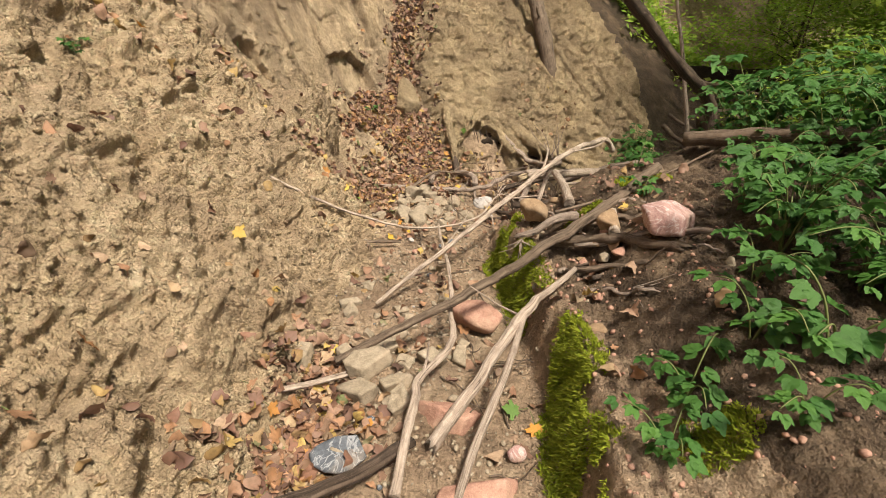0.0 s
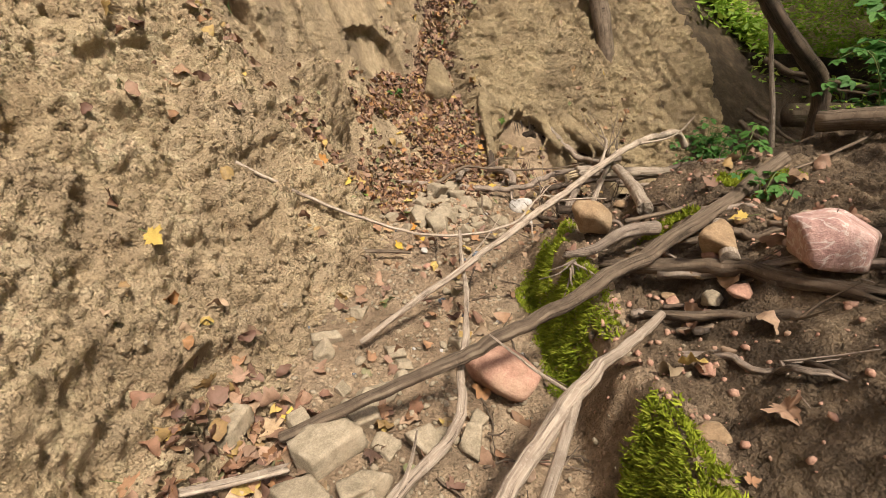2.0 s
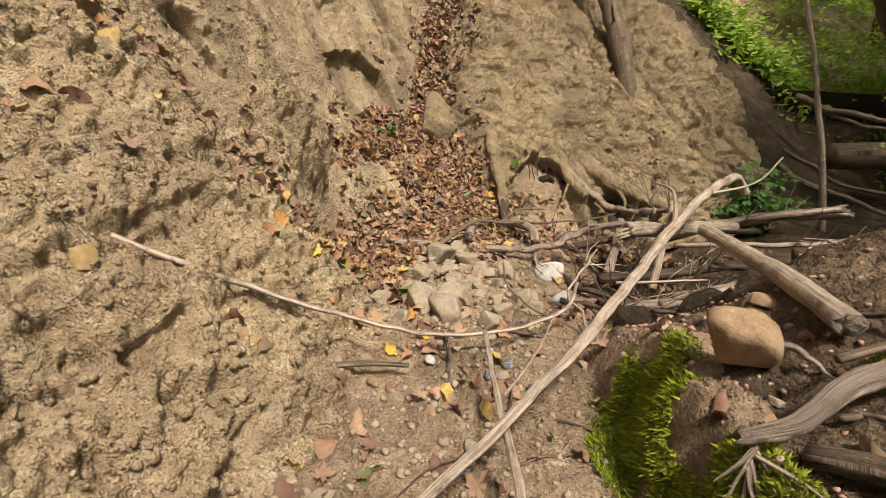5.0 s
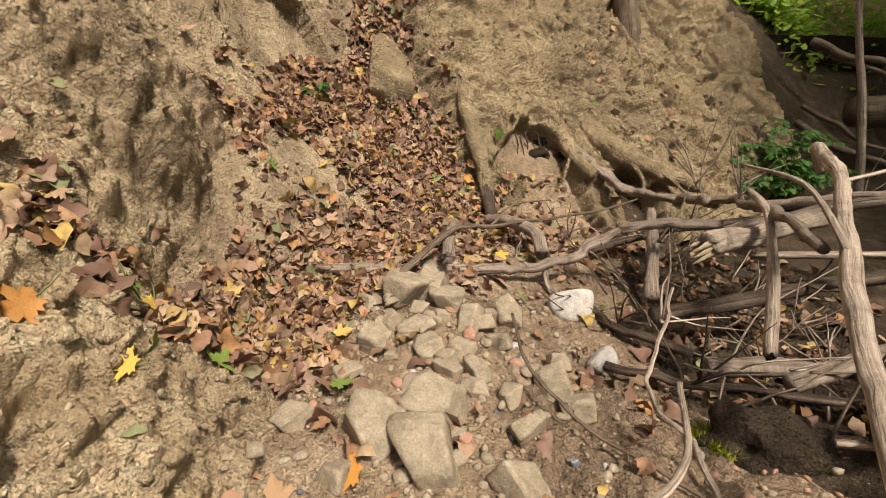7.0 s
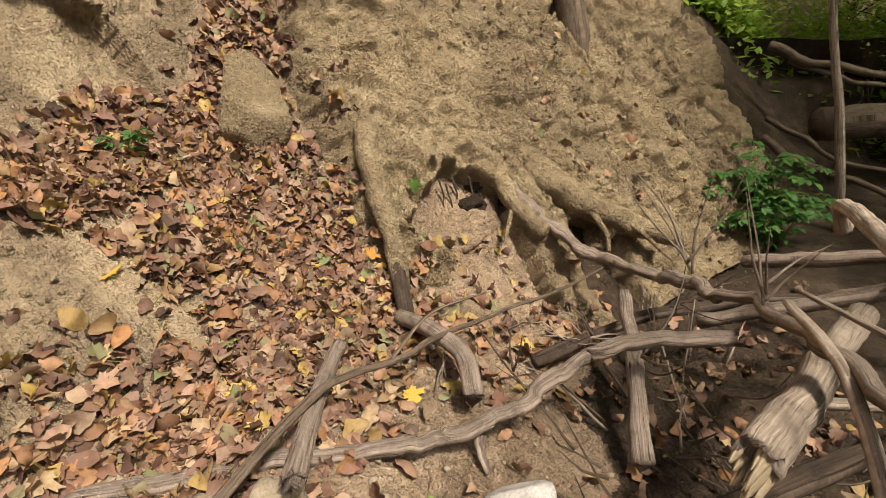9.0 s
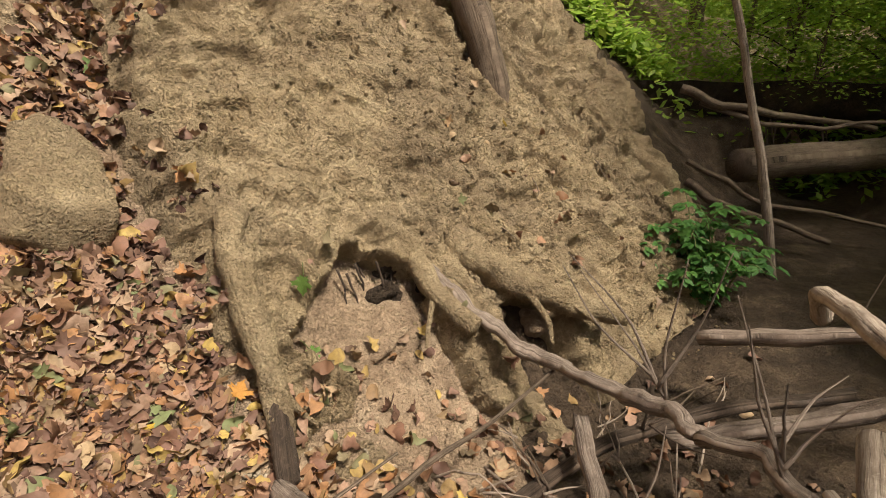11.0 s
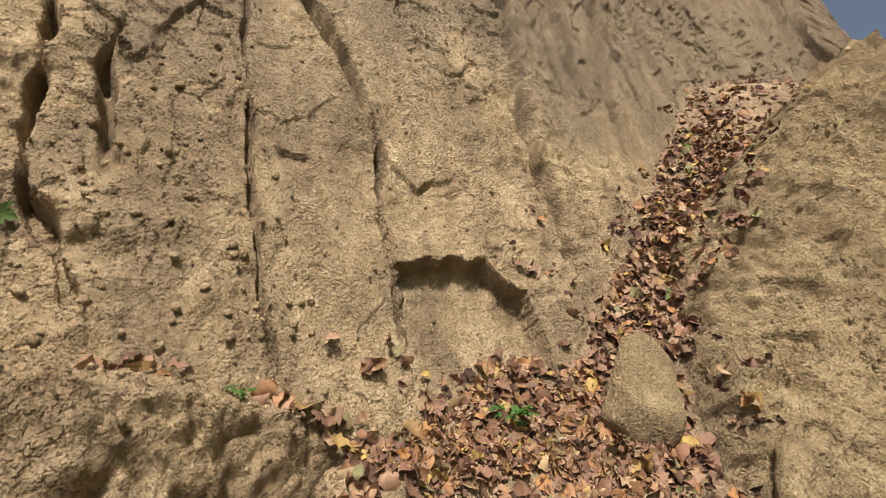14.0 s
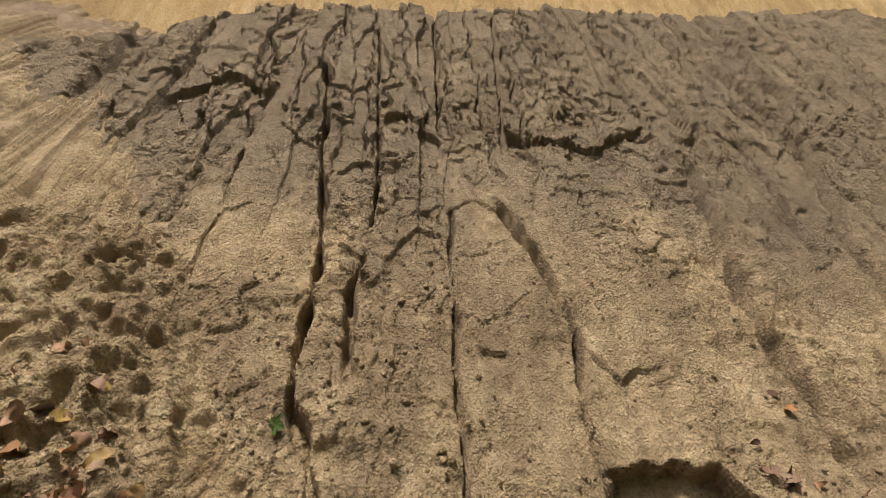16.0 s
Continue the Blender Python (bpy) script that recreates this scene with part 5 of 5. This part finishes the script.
COLOURS = {"y": (L_YELLOW, "bright yellow fallen maple leaf"), "o": (L_ORANGE, "orange fallen maple leaf"), "t": (L_TAN, "dry tan fallen maple leaf"), "g": (L_GREEN, "green fallen maple leaf")}
DOTTED = "y-0.46,5.45 t-0.65,5.46 y.16,5.37 o.01,6.13 g-.52,5.52 y-.57,5.15 t-.62,5.1 y.72,5.73 y.78,5.46 o-.92,5.19 g-.63,5.84 g-1.02,5.33 g.2,4.92 o-1.02,3.88 y-1,4.17 g-1,4.09 y-.85,3.86 g-.86,3.98 g-.81,4.08 y-.92,4.58 g-.5,4.17 y-.41,4.07 y-.58,4.4 y-.54,4.44 o-.39,3.83 o-.92,5.15 y-.59,1.58 o-.31,1.49 o-.72,1.28 o-.55,1.31 t-.9,1.62 y-.45,3.49 y-.58,2.03 o.43,1.49 g.35,1.61 o-1.95,3.19 t-1.24,.93 y1.07,2.51 o-.59,7.05 t-.69,7.12 g-.67,8.51 t1.16,7.45 y1.59,7.57 g-.51,7.13 y-1.01,5.83 g.28,6.41 g.25,6.3 g-1.95,4.65 y-1.12,2.27 t-1.57,3.3 t-.8,1.35 t-.66,1.2 o-.78,1.5 y-.62,1.75 t-.5,5.25 y-.4,5.3 t-.75,5.3 y-.3,5.5 o-.35,5.75 t-.7,5.6 t-.45,5.6 y-.25,6.0 t-.55,4.9 y-.7,4.8 t-.6,4.65 o-.5,4.75 t-.3,5.05 g-.2,5.7 y-.8,5.55 t-.5,4.0 t-.55,3.75 y-.32,3.62"
for i, word in enumerate(DOTTED.split()):
    mat, label = COLOURS[word[0]]
    x, y = (float(c) for c in word[1:].split(","))
    p, nrm = surface(x, y)
    m = frame_for(nrm, rng.random() * 6.28, 0.22, rng)
    ob = maple_leaf(i, mat, label)
    s = 0.085 + 0.04 * rng.random()
    ob.matrix_world = Matrix.Translation(p + nrm * 0.022) @ Matrix(m.tolist()).to_4x4() @ Matrix.Diagonal((s, s, s, 1))

# ---------------------------------------------------------------- plants
def three_leaves(seed):
    """A compound leaf: three toothed leaflets on one short stalk."""
    r = np.random.default_rng(seed)
    vs, ts, n = [], [], 0
    for turn, s in ((0.0, 1.0), (1.0, 0.85), (-1.0, 0.85)):
        v, t = leaf_shape(outline_toothed(11, 0.38), -0.25 - 0.15 * r.random(), 0.2 * r.random() + 0.05, seed * 3 + n)
        ca, sa = math.cos(turn), math.sin(turn)
        v = v * s
        vs.append(np.stack([v[:, 0] * ca + v[:, 1] * sa, -v[:, 0] * sa + v[:, 1] * ca + 0.15, v[:, 2] + 0.05 * r.normal()], -1))
        ts.append(t + n)
        n += len(v)
    return mesh_np("leaf", np.vstack(vs), np.vstack(ts), L_PLANT)


LEAF_PLANT = [three_leaves(s) for s in range(4)]


def bramble(seed, canes, height, leaf, name="bramble_plant", label="leafy green bramble growing on the bank"):
    """Arching canes with leaves in threes."""
    r = np.random.default_rng(seed)
    ob = None
    for c in range(canes):
        a = 6.28 * (c + 0.6 * r.random()) / canes
        out, h = height * (0.35 + 0.55 * r.random()), height * (0.6 + 0.5 * r.random())
        pts = smooth_line([(0, 0, -0.03), (0.25 * out * math.cos(a), 0.25 * out * math.sin(a), 0.55 * h), (0.7 * out * math.cos(a), 0.7 * out * math.sin(a), 0.95 * h), (1.15 * out * math.cos(a), 1.15 * out * math.sin(a), 0.85 * h)], 5)
        me = tube("cane", pts[::3].tolist(), 0.004, 0.002, STALK, 5, 0.1, c, 3)
        if ob is None:
            ob = tagged(new(name, me), label, "plant", "green plants on the bank")
        else:
            part("cane", me, ob)
        for k in range(3, len(pts), 2):
            side = a + (1.3 if (k // 2) % 2 else -1.3) + 0.5 * r.normal()
            lf = part("leaf", LEAF_PLANT[r.integers(4)], ob)
            s = leaf * (0.75 + 0.5 * r.random())
            d = Vector((math.cos(side), math.sin(side), 0.1 - 0.4 * r.random()))
            lf.matrix_basis = Matrix.Translation(Vector(pts[k]) + d * leaf * 0.25) @ d.to_track_quat("Y", "Z").to_matrix().to_4x4() @ Matrix.Rotation(0.35 * r.normal(), 4, "Y") @ Matrix.Diagonal((s, s, s, 1))
    return ob


KINDS = [bramble(i, 5, 0.44, 0.066) for i in range(3)] + [bramble(7 + i, 3, 0.22, 0.062, "low_bramble", "low bramble shoot with broad green leaves") for i in range(2)]
r = np.random.default_rng(23)
places = []
while len(places) < 115:
    x, y = 1.25 + 2.6 * r.random() ** 1.6, 0.8 + 3.9 * r.random()
    if x < 1.48 + 0.16 * max(0, y - 1.6) + 0.25 * (y > 2.8) or math.hypot(x - 1.17, y - 2.18) < 0.42 or y > 3.6 + 0.35 * x:
        continue
    places.append((x, y))
for i, (x, y) in enumerate(places):
    p, _ = surface(x, y, True)
    s = 0.65 + 0.4 * r.random() + 0.2 * (x > 2.2)
    m = Matrix.Translation(p) @ Matrix.Rotation(r.random() * 6.28, 4, "Z") @ Matrix.Diagonal((s, s, s, 1))
    if i < 3:
        KINDS[i].matrix_basis = m
    else:
        copy_thing(KINDS[i % 3], m)
for i, (x, y, s) in enumerate([(0.88, 1.22, 1.0), (0.74, 1.02, 0.8), (1.12, 1.32, 1.1), (1.28, 1.62, 1.2), (1.3, 1.2, 1.3), (1.05, 0.95, 1.0), (-0.94, 6.12, 0.6), (-1.42, 5.16, 0.3), (1.25, 2.75, 0.7), (-1.9, 2.55, 0.5), (1.42, 3.3, 0.8)]):
    p, _ = surface(x, y)
    m = Matrix.Translation(p) @ Matrix.Rotation(i * 1.9, 4, "Z") @ Matrix.Diagonal((s, s, s, 1))
    if i < 2:
        KINDS[3 + i].matrix_basis = m
    else:
        copy_thing(KINDS[3 + i % 2], m)
for i, (x, y, z, s) in enumerate([(2.95, 7.12, -0.5, 1.1), (3.1, 7.0, -0.6, 1.2), (2.85, 7.0, -0.55, 1.0), (3.2, 7.2, -0.6, 1.2), (2.95, 6.95, -0.6, 1.1), (3.0, 7.25, -0.35, 1.0), (3.05, 7.1, -0.3, 1.0), (2.9, 7.2, -0.4, 1.1)]):
    tagged(copy_thing(KINDS[i % 3], Matrix.Translation((x, y, z)) @ Matrix.Rotation(i * 2.2, 4, "Z") @ Matrix.Diagonal((s, s, s, 1))), "green leafy plant at the foot of the mound", "plant", "green plants by the mound")

# ---------------------------------------------------------------- moss
def moss_mesh():
    """Short tufts grown over the faces of the bank, thick in the cushions' middles."""
    r = np.random.default_rng(31)
    me = ground.data
    co = np.empty(len(me.vertices) * 3, np.float32)
    me.vertices.foreach_get("co", co)
    co = co.reshape(-1, 3).astype(float)
    idx = np.empty(len(me.polygons) * 4, np.int32)
    me.loops.foreach_get("vertex_index", idx)
    q = co[idx.reshape(-1, 4)]
    mid = q.mean(1)
    q = q[(mid[:, 0] > 0.3) & (mid[:, 0] < 1.6) & (mid[:, 1] > 0.7) & (mid[:, 1] < 4.2)]
    nrm = np.cross(q[:, 2] - q[:, 0], q[:, 3] - q[:, 1])
    area = np.linalg.norm(nrm, axis=1)
    nrm /= area[:, None] + 1e-12
    pick = r.choice(len(q), 520000, p=area / area.sum())
    a, b = r.random((2, len(pick), 1))
    p = (q[pick, 0] * (1 - a) + q[pick, 1] * a) * (1 - b) + (q[pick, 3] * (1 - a) + q[pick, 2] * a) * b
    cover = np.full(len(p), -1.0)
    for cx, cy, rx, ry in ((0.44, 3.05, 0.16, 0.22), (0.47, 2.47, 0.17, 0.30), (0.52, 1.35, 0.12, 0.40), (0.62, 1.65, 0.10, 0.3), (1.3, 2.95, 0.16, 0.1), (0.95, 2.78, 0.14, 0.06), (0.9, 1.0, 0.1, 0.12), (0.62, 4.0, 0.1, 0.1)):
        cover = np.maximum(cover, 1 - np.hypot((p[:, 0] - cx) / rx, (p[:, 1] - cy) / ry))
    keep = cover + 1.5 * fbm(p[:, 0] + 0.6 * p[:, 2], p[:, 1] - 0.5 * p[:, 2], 0.16, 5, 33) > 0.30 * r.random(len(p)) + 0.12
    p, m = p[keep][:130000], nrm[pick][keep][:130000]
    s = (0.005 + 0.007 * r.random(len(p)))[:, None]
    lean = m + 0.8 * r.normal(size=m.shape)
    side = np.cross(lean, r.normal(size=m.shape))
    side /= np.linalg.norm(side, axis=1)[:, None]
    puff = 0.02 * (0.5 + fbm(p[:, 0] * 1.3, p[:, 1] + p[:, 2], 0.05, 2, 35))[:, None] * m
    v = np.stack([p + puff - side * s * 0.45 - m * 0.004, p + puff + side * s * 0.45 - m * 0.004, p + puff + lean * s], 1)
    return mesh_np("moss", v.reshape(-1, 3), np.arange(len(v) * 3).reshape(-1, 3), MOSS, False)


tagged(new("moss", moss_mesh()), "bright green moss cushions on the damp bank", "moss", "", "stuff")


# ---------------------------------------------------------------- hollow, fallen trunk, wood beyond
limb("fallen_log", "thick mossy fallen log across the dark hollow", "log", [(4.5, 8.35, 0.05), (5.3, 8.3, 0.08), (6.6, 8.2, 0.1), (8.5, 8.0, 0.15)], 0.17, 0.16, W_BARK, rough=0.1, seed=80, sides=18)
limb("bare_pole", "bare slender dead sapling leaning over the hollow", "sapling", [(3.95, 7.3, -0.66), (3.86, 7.5, 0.1), (3.72, 7.75, 0.9), (3.55, 8.0, 1.75), (3.42, 8.2, 2.4)], 0.04, 0.02, W_GREY, rough=0.15, seed=81, crook=0.05)
for i, (p, q, s, ra) in enumerate([((3.85, 8.3, -0.05), (4.1, 7.9, -0.25), (4.8, 7.5, -0.5), 0.045), ((4.0, 8.5, 0.1), (4.5, 8.0, -0.2), (5.6, 7.4, -0.45), 0.03), ((4.4, 9.2, 0.75), (5.0, 8.8, 0.55), (6.2, 8.3, 0.35), 0.05), ((4.6, 9.1, 0.6), (5.2, 8.6, 0.4), (6.0, 8.1, 0.45), 0.03)]):
    limb("bent_root", "bent bare root in the dark hollow", "root", [p, q, s], ra, ra * 0.6, W_BARK, rough=0.2, seed=82 + i, crook=0.15, group="roots in the dark hollow")
r = np.random.default_rng(37)
for i in range(13):
    x = 4.0 + 2.4 * r.random()
    y = 9.75 - (x - 5.4) * 0.69 - 0.35 + 0.1 * r.normal()
    z = 0.42 + 0.1 * r.normal()
    l = 0.4 + 0.6 * r.random()
    limb("hanging_root", "thin root hanging down the dark bank", "root", [(x, y, z), (x + 0.08 * r.normal(), y - 0.1, z - l * 0.5), (x + 0.15 * r.normal(), y - 0.08 + 0.1 * r.normal(), z - l)], 0.012, 0.004, W_DARK, seed=140 + i, sides=6, crook=0.1, group="roots in the dark hollow")
limb("leaning_snag", "dark dead snag leaning over the plants", "dead tree", [(3.0, 5.3, 0.35), (2.87, 5.23, 0.84), (2.24, 4.85, 1.27), (1.75, 4.6, 1.66), (1.35, 4.45, 2.0)], 0.07, 0.05, W_DARK, spray((1.8, 4.6, 1.6), (-0.3, 0.2, 0.8), 0.6, 4, 50), rough=0.2, seed=150)
limb("mossy_log", "mossy rotten log lying among the plants", "log", [(1.75, 3.35, 0.86), (2.1, 2.95, 0.98), (2.45, 2.5, 1.08)], 0.05, 0.06, W_BARK, rough=0.25, seed=151)


def crown_mesh(name, seed, height, spread, low, count, size, mat):
    """Leaf sprays hung on many twig ends, thinned unevenly so that sky shows."""
    r = np.random.default_rng(seed)
    vs, fs, n = [], [], 0
    clumps = max(20, count // 45)
    for _ in range(clumps):
        h = low + (height - low) * r.random() ** 0.8
        k = (h - low) / (height - low)
        w = spread * (0.35 + 0.9 * math.sin(math.pi * min(1, 0.18 + 0.8 * k)) ** 0.8) * (0.35 + 0.65 * math.sqrt(r.random()))
        a = r.random() * 6.28
        c = np.array([w * math.cos(a), w * math.sin(a), h])
        tip = np.array([math.cos(a), math.sin(a), -0.15]) * (0.35 + 0.35 * r.random())
        m = int(45 * (0.5 + r.random()))
        k2 = r.random(m)[:, None]
        q = c + tip * k2 + r.normal(size=(m, 3)) * [0.26, 0.26, 0.09]
        d = r.normal(size=(m, 3)) * [1, 1, 0.35]
        d /= np.linalg.norm(d, axis=1)[:, None]
        e = np.cross(d, r.normal(size=(m, 3)) * 0.3 + [0, 0, 1])
        e /= np.linalg.norm(e, axis=1)[:, None]
        s = size * (0.7 + 0.6 * r.random(m))[:, None]
        v = np.stack([q - d * s * 0.5, q + e * s * 0.32 - [0, 0, 0.012], q + d * s * 0.55, q - e * s * 0.32 - [0, 0, 0.012]], 1)
        vs.append(v.reshape(-1, 3))
        i = n + np.arange(m)[:, None] * 4
        fs.append(np.vstack([i + [0, 1, 2], i + [0, 2, 3]]))
        n += 4 * m
    return mesh_np(name, np.vstack(vs), np.vstack(fs), mat, False)


def tree(seed, height, spread, low, count, size, radius, name, label):
    """A trunk with limbs and a loose crown."""
    r = np.random.default_rng(seed)
    lean = r.normal(size=2) * 0.04 * height
    pts = [(0, 0, -0.3), (lean[0] * 0.3, lean[1] * 0.3, height * 0.35), (lean[0] * 0.7, lean[1] * 0.7, height * 0.7), (lean[0], lean[1], height * 0.95)]
    ob = tagged(new(name, tube("trunk", pts, radius, radius * 0.25, W_BARK, 10, 0.12, seed, 6)), label, "tree", "trees beyond the ravine")
    for i in range(9):
        h = low * 0.7 + (height * 0.85 - low * 0.7) * r.random()
        a = r.random() * 6.28
        l = spread * (0.6 + 0.5 * r.random())
        b = (lean[0] * h / height, lean[1] * h / height, h)
        part("limb", tube("limb", [b, (b[0] + 0.5 * l * math.cos(a), b[1] + 0.5 * l * math.sin(a), h + 0.25 * l), (b[0] + l * math.cos(a), b[1] + l * math.sin(a), h + 0.35 * l)], radius * 0.3, radius * 0.08, W_DARK, 6, 0.15, i, 5), ob)
    part("crown", crown_mesh("crown", seed, height, spread, low, count, size, L_CROWN), ob, "loose crown of green and yellowish leaves")
    return ob


TREES = [tree(201, 9.0, 2.4, 2.2, 9000, 0.13, 0.16, "tree", "tall leafy deciduous tree in early autumn"), tree(202, 11.0, 2.8, 3.0, 10000, 0.14, 0.2, "tree", "tall leafy deciduous tree in early autumn"),
         tree(203, 3.2, 1.5, 0.25, 6500, 0.09, 0.05, "shrub", "low spreading shrub with yellow-green leaves"), tree(204, 2.4, 1.2, 0.1, 5000, 0.08, 0.04, "shrub", "low spreading shrub with yellow-green leaves")]
# The tree at 7.6, 5.6 is out of view, added to shade the hollow.
WOOD = [(2, 7.3, 11.2, 1.0), (3, 7.0, 10.1, 1.0), (2, 8.2, 9.6, 0.9), (3, 8.6, 8.7, 1.1), (3, 6.6, 9.4, 0.7), (2, 9.5, 7.5, 1.1), (0, 8.6, 13.8, 1.0), (1, 10.8, 11.4, 1.0), (0, 7.6, 17.5, 1.1), (1, 13.5, 15.5, 1.1),
        (0, 15.0, 9.0, 1.0), (1, 10.5, 20.5, 1.2), (0, 18.0, 14.0, 1.2), (2, 4.9, 4.9, 0.7), (3, 5.6, 3.4, 0.8), (1, 13.0, 4.0, 1.0), (3, 8.2, 6.6, 1.0), (0, -3.0, -14.0, 1.0), (1, 16, -2, 1.1), (0, 7.6, 5.6, 1.0)]
used = set()
for i, (k, x, y, s) in enumerate(WOOD):
    z = float(ground_z(np.array(float(x)), np.array(float(y))))
    m = Matrix.Translation((x, y, z)) @ Matrix.Rotation(i * 2.4, 4, "Z") @ Matrix.Diagonal((s, s, s, 1))
    if k in used:
        copy_thing(TREES[k], m)
    else:
        TREES[k].matrix_basis = m
        used.add(k)
r = np.random.default_rng(71)
vs, fs, n = [], [], 0
for i in range(2600):
    a = radians(-35 + 100 * r.random())
    d = 24 + 14 * r.random()
    c = np.array([d * math.cos(a), d * math.sin(a) + 3, 1.0 + 7.5 * r.random() ** 1.2])
    for _ in range(4):
        q = c + r.normal(size=3) * 0.6
        e = r.normal(size=(2, 3))
        e /= np.linalg.norm(e, axis=1)[:, None]
        s = 0.35 + 0.35 * r.random()
        vs.append(np.stack([q - e[0] * s, q + e[1] * s * 0.6, q + e[0] * s, q - e[1] * s * 0.6]))
        fs.append((n, n + 1, n + 2, n + 3))
        n += 4
tagged(new("far_wood", mesh_np("far_wood", np.vstack(vs), np.array(fs), L_CROWN, False)), "distant green woodland filling the background", "woodland", "", "stuff")

r = np.random.default_rng(83)
vs, fs, n = [], [], 0
for i in range(2600):
    x, y = 2.6 + 11 * r.random() ** 1.2, 1.0 + 13 * r.random()
    if 3.7 + 0.3 * x < y < 9.3 - 0.6 * (x - 5.4) or y > 12 or (x < 3.4 and y > 8):
        continue
    if i % 4 == 0:
        x = 3.6 + 3.6 * r.random()
        y = 9.85 - 0.69 * (x - 5.4) + 0.25 * r.random()
    z = float(ground_z(np.array(x), np.array(y)))
    for _ in range(9):
        q = np.array([x, y, z + 0.05 + 0.32 * r.random()]) + r.normal(size=3) * [0.16, 0.16, 0.02]
        e = r.normal(size=(2, 3)) * [1, 1, 0.4]
        e /= np.linalg.norm(e, axis=1)[:, None]
        s = 0.05 + 0.05 * r.random()
        vs.append(np.stack([q - e[0] * s, q + e[1] * s * 0.5, q + e[0] * s, q - e[1] * s * 0.5]))
        fs.append((n, n + 1, n + 2, n + 3))
        n += 4
tagged(new("undergrowth", mesh_np("undergrowth", np.vstack(vs), np.array(fs), L_CROWN, False)), "low green undergrowth on the wood's floor", "undergrowth", "", "stuff")
